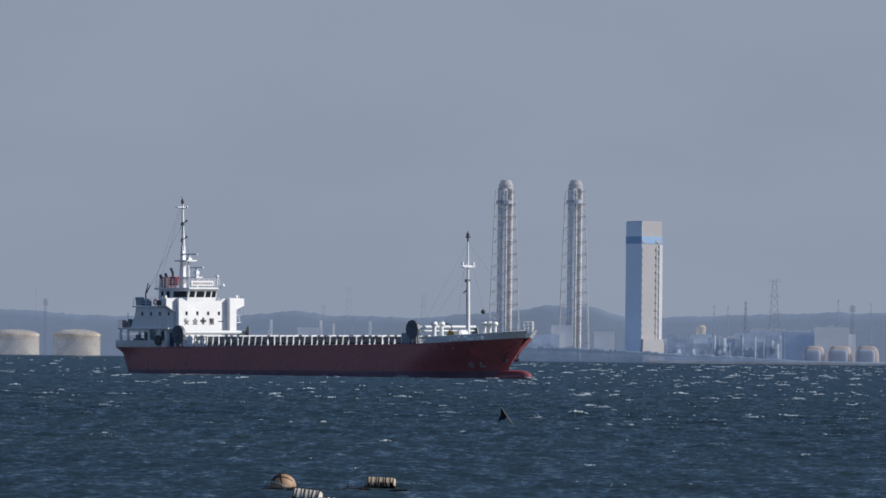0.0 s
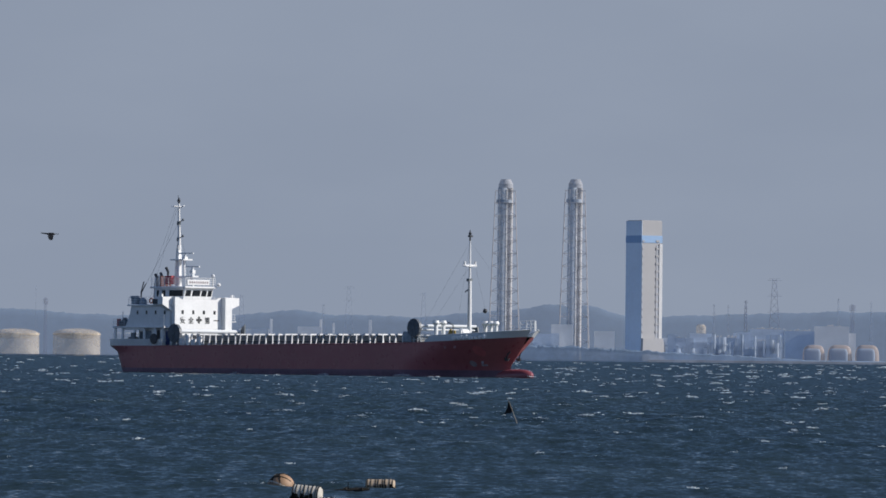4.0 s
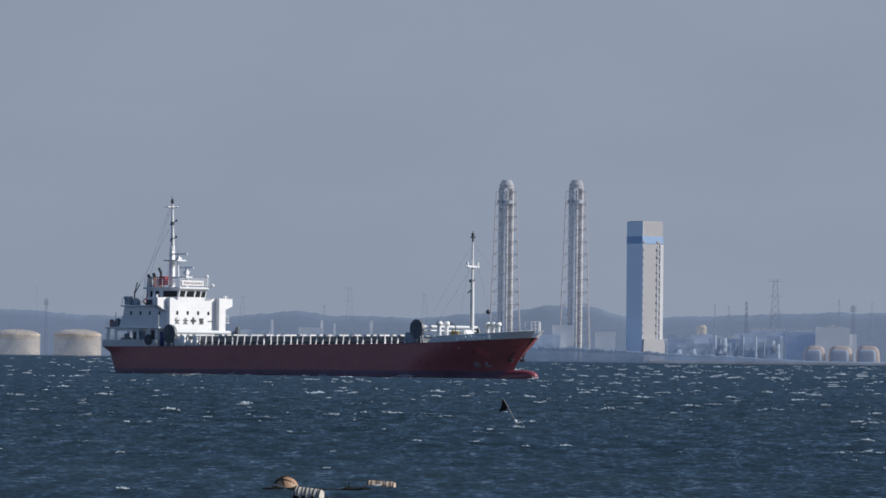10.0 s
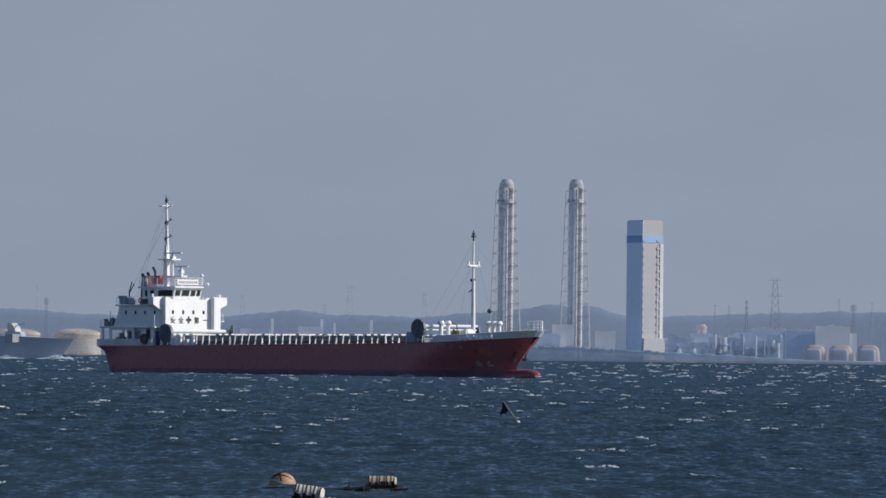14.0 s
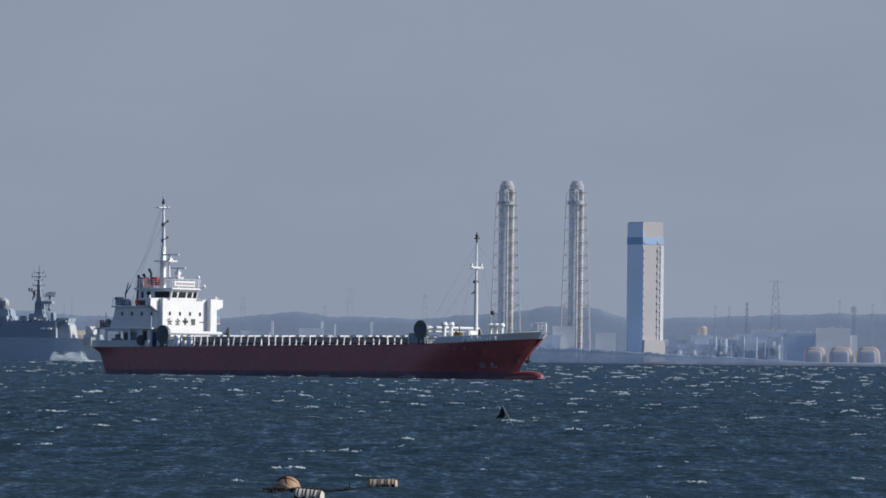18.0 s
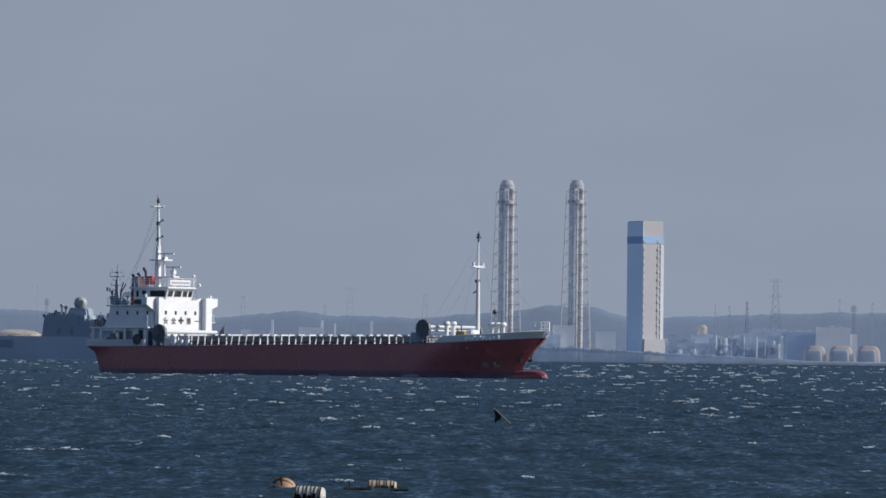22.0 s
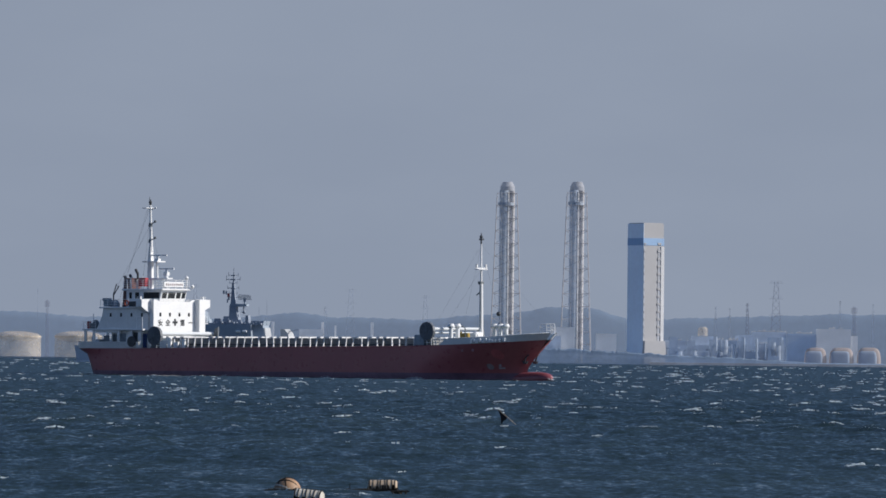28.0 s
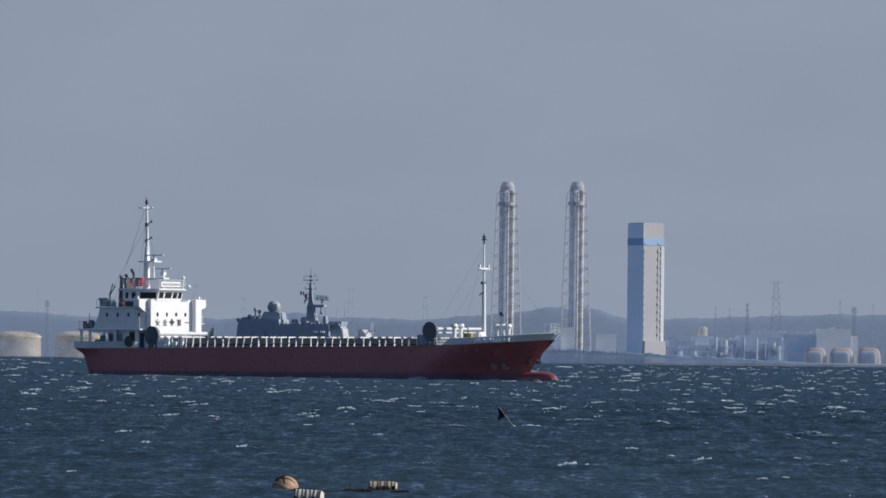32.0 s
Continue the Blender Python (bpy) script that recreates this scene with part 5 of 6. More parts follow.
def build_boiler_house():
    d = 4690.0
    x, top = far(1139, 393, d)
    ob = thing("boiler_house", "tall pale slab tower of a power station with a blue band", "building")
    ob.location = (x, d, 0)
    a = radians(35)
    ob.rotation_euler = (0, 0, a)
    # local: +x runs along the sunlit face, +y along the shaded one
    wr, wl, H = 20.8, 21.6, top
    bm = fresh()
    box(bm, 0, wr, 0, wl, 0, H)
    part("tower", bm, "boiler", ob, "pale slab tower")
    for z0, z1, m in ((H - 18, H - 12, "band_blue"),):
        bm = fresh()
        box(bm, -0.6, wr + 0.3, -0.3, wl + 0.3, z0, z1)
        part("band", bm, m, ob, "blue band near the top")
    # sheet over the shaded face; hazy shade is put into its colour
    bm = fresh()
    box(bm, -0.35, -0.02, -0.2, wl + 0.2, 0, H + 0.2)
    part("shade_side_sheet", bm, "boiler_shade_side", ob, "sheet over the shaded side, coloured for shade and haze")
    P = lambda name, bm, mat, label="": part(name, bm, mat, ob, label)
    # slots are raised strips with the shade of a recess in their colour
    P("slot", box(fresh(), 14.8, 17.4, -0.3, 0.3, 2, H - 20), "shade_cladding", "strip darkened for the shade of a stair slot")
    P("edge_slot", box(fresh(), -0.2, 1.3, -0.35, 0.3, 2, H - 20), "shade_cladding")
    for i in range(15):
        z = 12 + i * 6.3
        P("landing", box(fresh(), 0.2, 2.2, -0.7, 0.2, z, z + 1.4), "boiler")
        P("landing", box(fresh(), 14.4, 17.8, -0.7, 0.2, z, z + 1.8), "boiler")
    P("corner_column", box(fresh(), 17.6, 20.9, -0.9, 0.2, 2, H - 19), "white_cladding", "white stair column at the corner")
    P("roof_parapet", box(fresh(), 0.5, wr - 0.5, 0.5, wl - 0.5, H, H + 0.8), "boiler")
    bm = fresh()
    prism(bm, [(-1, 0), (wr + 4, 0), (wr + 1.5, 12), (wr, 20), (0, 20)], "y", -3.0, 0)
    part("skirt", bm, "boiler", ob)
    return ob


build_boiler_house()


def tower_pylon(px, top_py, dist, width, arms, steel="far_steel"):
    x, top = far(px, top_py, dist)
    ob = thing("pylon", "hazy steel lattice power pylon", "pylon", "power pylons")
    ob.location = (x, dist, 0)
    bm = fresh()
    w0, w1 = width * 0.5, width * 0.16
    for s in (-1, 1):
        for t in (-1, 1):
            rod(bm, (s * w0, t * w0, 20), (s * w1, t * w1, top), 0.35, 0.25, 5)
    for i in range(8):
        f0, f1 = i / 8, (i + 1) / 8
        za, zb = 20 + (top - 20) * f0, 20 + (top - 20) * f1
        wa, wb = w0 + (w1 - w0) * f0, w0 + (w1 - w0) * f1
        for t in (-1, 1):
            rod(bm, (-wa, t * wa, za), (wb, t * wb, zb), 0.18, n=4)
            rod(bm, (wa, t * wa, za), (-wb, t * wb, zb), 0.18, n=4)
    part("lattice", bm, steel, ob)
    for f in arms:
        z = 20 + (top - 20) * f
        part("crossarm", rod(rod(fresh(), (-width * 0.62, 0, z), (width * 0.62, 0, z), 0.3, n=5), (-width * 0.5, 0, z + 1.5), (width * 0.5, 0, z + 1.5), 0.2, n=5), steel, ob)
    part("foot", rod(fresh(), (0, 0, 0), (0, 0, 21), 1.2, n=6), "far_steel", ob)
    return ob


tower_pylon(1373, 496, 4760.0, 9.5, (0.98, 0.72, 0.45), "pylon_steel")
tower_pylon(1322, 534, 4765.0, 3.0, (0.95, 0.8, 0.65), "pylon_steel")
for px, py, w in ((1266, 540, 2.5), (1291, 542, 2.2), (1486, 530, 2.5), (1544, 536, 2.5), (620, 508, 8), (752, 520, 6), (430, 524, 6), (575, 540, 4), (345, 500, 6)):
    tower_pylon(px, py, 4770.0, w, (0.95, 0.7))


def mast_tower(px, py, half, mat, label):
    x, top = far(px, py, 4730)
    ob = thing("tower", label, "tower")
    ob.location = (x, 4730, 0)
    part("shaft", rod(fresh(), (0, 0, 0), (0, 0, top), half * 1.1, half * 0.7, 8), mat, ob)
    part("head", rod(fresh(), (0, 0, top - 6), (0, 0, top - 1), half * 1.3, n=8), mat, ob)


mast_tower(83, 528, 1.8, "pylon_steel", "hazy blue-grey slender tower on the far shore")
mast_tower(1511, 540, 2.2, "pylon_steel", "hazy slender observation tower")
mast_tower(66, 505, 0.5, "far_steel", "faint red and white lattice radio mast")


def build_tank(px, width, py_top, dist=4680.0, mat="cream", label="cream storage tank on the far shore", shell_mat="cream"):
    x, top = far(px, py_top, dist)
    r = width / 2 * dist / FOCAL
    ob = thing("storage_tank", label, "tank", "storage tanks")
    ob.location = (x, dist, 0)
    part("shell", rod(fresh(), (0, 0, 0), (0, 0, top * 0.82), r, n=48), shell_mat, ob, smooth=True)
    part("rim", rod(fresh(), (0, 0, top * 0.76), (0, 0, top * 0.83), r * 1.02, n=48), mat, ob, smooth=True)
    bm = fresh()
    bmesh.ops.create_uvsphere(bm, u_segments=28, v_segments=12, radius=1, matrix=Matrix.Translation((0, 0, top * 0.8)) @ Matrix.Diagonal((r, r, top * 0.2, 1)))
    part("roof", bm, mat, ob, smooth=True)


build_tank(30, 84, 583, 4720.0)
build_tank(138, 84, 583, 4650.0)


def works_block(px0, px1, py0, dist, mat, label, deep=5.0, roof=0.0):
    x0, z = far(px0, py0, dist)
    x1, z = far(px1, py0, dist)
    ob = thing("works_building", label, "building", "shore works")
    ob.location = ((x0 + x1) / 2, dist, 0)
    w = (x1 - x0) / 2
    bm = fresh()
    if roof:
        prism(bm, [(-w, 0), (w, 0), (w, z - roof), (w * 0.2, z), (-w, z - roof * 0.6)], "y", 0, deep)
    else:
        box(bm, -w, w, 0, deep, 0, z)
    part("block", bm, mat, ob)
    k = max(1, int(w / 4)) if mat == "works" else 0
    for i in range(k):
        u = -w + 2 * w * (i + 0.3) / k
        part("bay", box(fresh(), u, u + 2 * w / k * 0.3, -0.3, 0, z * 0.2, z * 0.7), "works", ob)
    return ob


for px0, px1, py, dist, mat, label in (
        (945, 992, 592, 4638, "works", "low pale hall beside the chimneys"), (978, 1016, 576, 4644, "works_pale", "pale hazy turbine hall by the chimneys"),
        (1054, 1090, 588, 4640, "works_pale", "pale square works building"), (1176, 1312, 601, 4712, "works", "long low works building tinted pale blue with haze"), (1300, 1386, 592, 4716, "works", "hall behind the pipework tinted pale blue-grey with haze"), (1180, 1262, 608, 4700, "works", "works building tinted blue-grey with haze"),
        (1222, 1262, 592, 4704, "works", "works building tinted blue-grey with haze"), (1262, 1310, 600, 4705, "works", "pipework frame tinted blue-grey with haze"),
        (1306, 1330, 590, 4700, "works", "pipework frame tinted blue-grey with haze"), (1330, 1390, 585, 4710, "works", "long pipe rack with pale roof"),
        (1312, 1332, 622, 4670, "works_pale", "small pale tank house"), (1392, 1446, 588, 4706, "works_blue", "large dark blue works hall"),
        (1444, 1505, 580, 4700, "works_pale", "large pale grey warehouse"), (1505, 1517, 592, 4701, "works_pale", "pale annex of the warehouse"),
        (1343, 1387, 603, 4680, "works_pale", "process rack tinted pale with haze"), (426, 478, 584, 4740, "works_pale", "pale low sheds far off"), (591, 594, 573, 4740, "works_pale", "thin pale chimney far off"), (568, 572, 567, 4740, "works_pale", "thin pale chimney far off"),
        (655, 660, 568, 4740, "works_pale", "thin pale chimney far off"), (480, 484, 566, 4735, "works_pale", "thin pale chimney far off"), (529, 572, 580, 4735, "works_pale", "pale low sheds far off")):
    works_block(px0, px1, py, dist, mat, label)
def rim_tank(px0, px1, py, dist=4660.0):
    """A squat tank house with a rounded cream shoulder that takes the sun; its front shade is a blue-grey cushion."""
    x0, z = far(px0, py, dist)
    x1, z = far(px1, py, dist)
    ob = thing("storage_tank", "squat cream tank by the water with blue-grey shade coloured on its front", "tank", "storage tanks")
    ob.location = ((x0 + x1) / 2, dist, 0)
    w = (x1 - x0) / 2
    def cushion(cx, cy, wx, wy, top, k):
        bm = fresh()
        bmesh.ops.create_uvsphere(bm, u_segments=32, v_segments=20, radius=1)
        for v in bm.verts:
            q = [math.copysign(abs(c) ** k, c) for c in v.co]
            v.co = Vector((cx + wx * q[0], cy + wy * q[1], top * q[2]))
        return bm
    part("shell", cushion(0, 8, w, 8, z, 0.5), "tank_roof", ob, "cream rounded shell", smooth=True)
    part("front_shade", cushion(-1.8, 2, w - 2.2, 4.5, z - 3.0, 0.3), "tank_shade", ob, "cushion coloured blue-grey for the shade on the front", smooth=True)


for px0, px1 in ((1424, 1463), (1468, 1511), (1517, 1559)):
    rim_tank(px0, px1, 612.5)


rng = random.Random(21)
for k in range(46):
    px = rng.uniform(1186, 1388)
    px += 28 if 1228 < px < 1258 else 0
    w = rng.choice((1.2, 1.6, 2.2, 3.5, 5.0))
    top = rng.uniform(592, 628)
    x, z = far(px, top, 4660)
    y = 4655 + rng.uniform(0, 25)
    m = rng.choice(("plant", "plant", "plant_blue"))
    ob = thing("process_unit", {"plant": "process unit at the works tinted pale with haze", "plant_blue": "process unit at the works tinted bluish with haze"}[m], "process plant", "process units")
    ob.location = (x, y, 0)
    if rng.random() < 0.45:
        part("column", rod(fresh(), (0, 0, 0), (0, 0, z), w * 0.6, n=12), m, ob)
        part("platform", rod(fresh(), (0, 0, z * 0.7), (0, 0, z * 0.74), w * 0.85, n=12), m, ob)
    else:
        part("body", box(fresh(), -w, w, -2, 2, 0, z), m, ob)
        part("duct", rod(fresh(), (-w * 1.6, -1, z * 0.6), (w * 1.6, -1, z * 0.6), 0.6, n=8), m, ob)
rng = random.Random(11)
for px0, px1, py, dist, n in ((1184, 1258, 601, 4712, 9), (1264, 1308, 600, 4705, 7), (1332, 1388, 585, 4710, 11), (1394, 1438, 588, 4706, 4), (1450, 1500, 580, 4700, 2)):
    for i in range(n):
        px = px0 + (px1 - px0) * (i + rng.uniform(0.1, 0.9)) / n
        x, z = far(px, py, dist)
        ob = thing("roof_unit", "small white rooftop plant on the far works", "roof unit", "rooftop plant")
        ob.location = (x, dist, z)
        w, h = rng.uniform(0.6, 3.4), rng.uniform(0.4, 1.8)
        bm = fresh()
        prism(bm, [(-w, 0), (w, 0), (w * rng.uniform(0.5, 1), h), (-w * rng.uniform(0.3, 1), h * rng.uniform(0.7, 1.2))], "y", 1, 6)
        part("housing", bm, "roof_white", ob)
        part("vent", rod(fresh(), (w * 0.4, 3, h * 0.6), (w * 0.4, 3, h + 0.5), 0.4), "roof_white", ob)
x, z = far(1243, 591, 4708)
ob = thing("storage_tank", "small cream coned tank on the works roof", "tank", "storage tanks")
ob.location = (x, 4708, z)
part("shell", rod(fresh(), (0, 3, -2), (0, 3, 5.4), 4.1, n=24), "cream", ob, smooth=False)
bm = rod(fresh(), (0, 3, 5.4), (0, 3, 7.2), 4.1, 2.6, n=24)
part("roof", bm, "cream", ob, "low coned roof")


# ---------------------------------------------------------------- floats, marker and bird
def drum_float(x, y, turn, tip, length, r, mat, label, seed):
    rng = random.Random(seed)
    ob = thing("float", label, "float", "mooring floats")
    ob.matrix_basis = pose(x, y, 0.02, 0, tip, turn)
    bm = fresh()
    h = length / 2
    for u0, r0, u1, r1 in ((-h, r * 0.80, -h + 0.05, r), (-h + 0.05, r, h - 0.05, r), (h - 0.05, r, h, r * 0.8)):
        rod(bm, (u0, 0, 0), (u1, 0, 0), r0, r1, n=22)
    part("drum", bm, mat, ob)
    for i in range(8):
        u = -length * 0.43 + length * 0.86 * (i + rng.uniform(-0.18, 0.18)) / 7
        bm = fresh()
        m = pose(u, 0, 0, rng.uniform(-3, 3), 90 + rng.uniform(-4, 4), rng.uniform(-5, 5))
        bmesh.ops.create_cone(bm, cap_ends=True, segments=22, radius1=r * 1.06, radius2=r * 1.06, depth=length * rng.uniform(0.014, 0.034), matrix=m)
        part("rope_band", bm, "weed", ob)
    bm = fresh()
    for k in range(26):
        u = rng.uniform(-h, h)
        hi = rng.uniform(-0.4, 0.35) * r
        prism(bm, [(u - 0.035, -r * 1.3), (u + 0.035, -r * 1.3), (u + 0.02, hi), (u - 0.015, hi)], "y", -r * 1.06, -r * 0.7)
    box(bm, -h * 0.98, h * 0.98, -r * 1.02, r * 1.02, -r * 1.05, -r * 0.25)
    part("weed_skirt", bm, "weed", ob, "dark wet weed hanging in tufts")
    for s in (-1, 1):
        part("lashing", rod(fresh(), (s * h * 0.98, -r * 0.3, r * 0.1), (s * (h + 0.05), -r * 0.4, -r * 0.9), 0.012, n=6), "rope", ob)
    return ob


def along(px, py):
    """Place on the sea."""
    dx, dy = px - 784, py - 632.8
    d = EYE * FOCAL / (dy - dx * 0.01134)
    return (dx + dy * 0.01134) * d / FOCAL, d


fx, fy = along(678, 864)
floats = [drum_float(fx, fy, 0, 2, 0.64, 0.155, "float", "weathered tan drum float bound with dark ropes", 3)]
floats[0].location.z += 0.01
fx, fy = along(547, 892)
floats.append(drum_float(fx, fy, -5, 4, 0.58, 0.20, "float_white", "pale white drum float bound with ropes", 8))
floats[1].location.z += 0.07
fx, fy = along(502, 862)
ob = thing("float", "faded orange rounded float with dark weed", "float", "mooring floats")
ob.matrix_basis = pose(fx, fy, 0, 0, -6, 10)
bm = fresh()
ball(bm, (0, 0, -0.05), 0.30, 0.92, 24)
part("shell", bm, "float_orange", ob, "faded tan shell", smooth=True)
for rx, ry, rz in ((0, 70, -40), (0, 55, 60), (20, 88, 10), (-30, 80, 80)):
    bm = fresh()
    bmesh.ops.create_cone(bm, cap_ends=True, segments=24, radius1=0.296, radius2=0.296, depth=0.022, matrix=pose(0, 0, -0.05, rx, ry, rz))
    part("net_rope", bm, "weed", ob)
bm = fresh()
bmesh.ops.create_cone(bm, cap_ends=True, segments=24, radius1=0.298, radius2=0.298, depth=0.03, matrix=pose(0, 0, -0.05, 0, 30, 15))
part("pale_strap", bm, "float_white", ob)
rng = random.Random(2)
bm = fresh()
ball(bm, (-0.03, 0, -0.11), 0.315, 0.5, 18)
for k in range(24):
    q = rng.uniform(0, 6.28)
    rod(bm, (0.25 * math.cos(q), 0.25 * math.sin(q), -0.2), (0.25 * math.cos(q), 0.25 * math.sin(q), rng.uniform(-0.03, 0.10)), 0.03, 0.008, 5)
part("weed_skirt", bm, "weed", ob)
floats.append(ob)
fx, fy = along(573, 908)
floats.append(drum_float(fx, fy, 8, -5, 0.5, 0.19, "float_white", "pale white drum float lying low in the water", 14))
floats[3].location.z += 0.03
# mooring line between the floats, with a short stick on it
line = thing("mooring_line", "dark wet floating mooring rope with a short stick", "rope")
ax, ay = along(520, 868)
bx, by = along(655, 866)
bm = fresh()
last = None
for i in range(13):
    f = i / 12
    p = (ax + (bx - ax) * f, ay + (by - ay) * f, 0.02 * math.sin(f * 9) + 0.005)
    if last:
        rod(bm, last, p, 0.022, n=6)
    last = p
part("rope", bm, "rope", line)
cx, cy = ax + (bx - ax) * 0.72, ay + (by - ay) * 0.72
part("stick", rod(fresh(), (cx, cy, -0.1), (cx + 0.01, cy, 0.17), 0.012, 0.008, 6), "rope", line)


def weed_clump(x, y, wide, high, n, seed):
    """Wet weed caught on the line: a low mat with short strands that stick up and trail."""
    rng = random.Random(seed)
    bm = fresh()
    for k in range(n):
        u = rng.gauss(0, 0.45) * wide
        h = high * rng.uniform(0.3, 1) * math.exp(-(u / wide) ** 2)
        q = rng.uniform(-0.15, 0.15)
        rod(bm, (x + u, y + q, -0.06), (x + u + rng.uniform(-0.05, 0.05), y + q, h), 0.03, 0.01, 5)
        rod(bm, (x + u - rng.uniform(0.03, 0.09), y + q, 0.0), (x + u + rng.uniform(0.03, 0.09), y + q, rng.uniform(0, 0.03)), 0.018, 0.012, 5)
    part("weed_clump", bm, "weed", line, "dark wet weed caught on the line")


for wx, wide, high, n, seed in ((cx - 0.05, 0.14, 0.07, 26, 1), (cx + 0.25, 0.12, 0.05, 18, 2), (bx - 0.1, 0.10, 0.08, 16, 3), (ax - 0.50, 0.16, 0.05, 22, 4), (ax + 0.05, 0.2, 0.06, 26, 5), (bx + 0.62, 0.1, 0.05, 14, 6)):
    weed_clump(wx, ay + (by - ay) * 0.5, wide, high, n, seed)

mx, my = along(908, 752)
marker = thing("marker_buoy", "thin leaning marker pole with black flag and white float", "buoy")
part("pole", rod(fresh(), (0, 0, -0.5), (0, 0, 1.14), 0.022, 0.016, 6), "pole", marker)
bm = fresh()
prism(bm, [(0.0, 0.03), (-0.09, -0.08), (-0.20, -0.25), (-0.40, -0.40), (-0.42, -0.46), (-0.25, -0.45), (-0.17, -0.52), (0.0, -0.44)], "y", -0.01, 0.01)
flag = part("flag", bm, "cloth", marker, "ragged black flag")
part("float_ball", ball(fresh(), (0, 0, 0.02), 0.068), "foam", marker, "small white float")

bird = thing("bird", "black cormorant flying low over the sea", "bird")
bm = fresh()
bmesh.ops.create_uvsphere(bm, u_segments=14, v_segments=8, radius=1, matrix=Matrix.Diagonal((0.19, 0.065, 0.06, 1)))
part("body", bm, "feather", bird, smooth=True)
bm = rod(fresh(), (-0.15, 0, 0.01), (-0.36, 0, 0.03), 0.035, 0.022)
ball(bm, (-0.38, 0, 0.035), 0.032)
rod(bm, (-0.39, 0, 0.035), (-0.46, 0, 0.03), 0.014, 0.004)
part("neck_and_head", bm, "feather", bird)
bm = fresh()
prism(bm, [(0.15, 0.03), (0.33, 0.05), (0.33, -0.05), (0.15, -0.03)], "z", -0.01, 0.01)
part("tail", bm, "feather", bird)
wings = []
for s in (-1, 1):
    bm = fresh()
    prism(bm, [(-0.10, s * 0.03), (-0.13, s * 0.22), (-0.04, s * 0.46), (0.05, s * 0.40), (0.09, s * 0.2), (0.10, s * 0.03)], "z", -0.008, 0.008)
    w = part("wing", bm, "feather", bird)
    wings.append((w, s))


def motions():
    for ob in [sea] + caps:
        walk(ob, [(0, pose(0, 0, 0)), (32, pose(32 * DRIFT[0], 32 * DRIFT[1], 0))])
    walk(coaster, [(t, pose(x, DIST, 0, -p / math.tan(radians(h)), -0.24, -h)) for t, x, h, p in [(0, -16.14, 48.57, -0.81), (0.5, -16.19, 48.43, -0.64), (1, -16.23, 48.29, -0.49), (1.5, -16.27, 48.15, 0.16), (2, -16.30, 48.02, 0.31), (2.5, -16.34, 47.88, 0.71), (3, -16.38, 47.74, 0.39), (3.5, -16.41, 47.61, 0.31), (5.5, -16.55, 47.06, -1.00), (6, -16.58, 46.93, -0.85), (6.5, -16.62, 46.79, -0.73), (7, -16.65, 46.66, -0.37), (7.5, -16.68, 46.52, -0.24), (8, -16.71, 46.38, -0.09), (8.5, -16.74, 46.25, 0.03), (9, -16.77, 46.11, 0.38), (9.5, -16.80, 45.97, 0.50), (10, -16.83, 45.83, 0.17), (10.5, -16.86, 45.69, 0.04), (11, -16.89, 45.55, -0.27), (11.5, -16.91, 45.40, -0.16), (12, -16.94, 45.26, -0.48), (12.5, -16.97, 45.12, -0.60), (13, -17.00, 44.97, -0.27), (13.5, -17.02, 44.83, 0.06), (14, -17.05, 44.68, -0.28), (14.5, -17.08, 44.53, -0.39), (16.5, -17.18, 43.92, 0.47), (17, -17.20, 43.77, 0.35), (17.5, -17.23, 43.62, 0.23), (18, -17.25, 43.46, 0.34), (18.5, -17.27, 43.30, -0.01), (19, -17.30, 43.15, -0.11), (19.5, -17.32, 42.99, -0.48), (20, -17.34, 42.83, -0.61), (20.5, -17.37, 42.67, -0.49), (21, -17.39, 42.50, -0.41), (21.5, -17.41, 42.34, 0.11), (22, -17.43, 42.18, 0.21), (22.5, -17.45, 42.02, 0.28), (23, -17.47, 41.85, 0.36), (23.5, -17.49, 41.69, 0.44), (24, -17.51, 41.52, 0.75), (24.5, -17.53, 41.35, 0.39), (25, -17.54, 41.19, 0.26), (25.5, -17.56, 41.02, 0.11), (27.5, -17.62, 40.35, -0.67), (28, -17.63, 40.18, -0.40), (28.5, -17.64, 40.02, -0.14), (29, -17.65, 39.85, 0.52), (29.5, -17.66, 39.69, 0.77), (30, -17.67, 39.52, 1.02), (30.5, -17.68, 39.36, 0.85), (31, -17.68, 39.19, 0.68), (31.5, -17.69, 39.03, 0.10), (32, -17.69, 38.87, -0.29)]])
    s = FOCAL / 2200
    walk(frigate, [(t, pose((549 - 34.3 * (32 - t) - 784 - 1.2) / s, 2200, 0.15 * math.sin(t), 0, 0.3 * math.sin(t * 0.9), -16)) for t in range(0, 33, 1)])
    walk(antenna, [(0.4 * i, pose(4.6, 0, 25.0, 0, 0, (0.4 * i - 18.3) * 180 / 1.95 + 12)) for i in range(81)])      # one turn in 3.9 s
    walk(burst, [(t, pose(x, 0, z)) for t, x, z in [(0, 0, -9), (13, 2, -9), (13.6, 2, -4), (14.3, 0, -2.5), (15.2, -4, -9), (17.0, 4, -7), (17.4, 3, -2), (17.8, 1, 0), (18.2, -2, 0), (18.6, -6, -1.5), (19.0, -9, -5), (19.5, -12, -9), (32, -12, -9)]])
    walk(jet, [(t, pose(x, 0, z)) for t, x, z in [(0, 0, -10), (15.8, 3, -10), (16.2, 2, -3), (16.6, 0, 0), (16.9, -2, -1), (17.2, -4, -3.5), (17.6, -6, -10), (32, -6, -10)]])
    k = FOCAL / 240
    rows = []
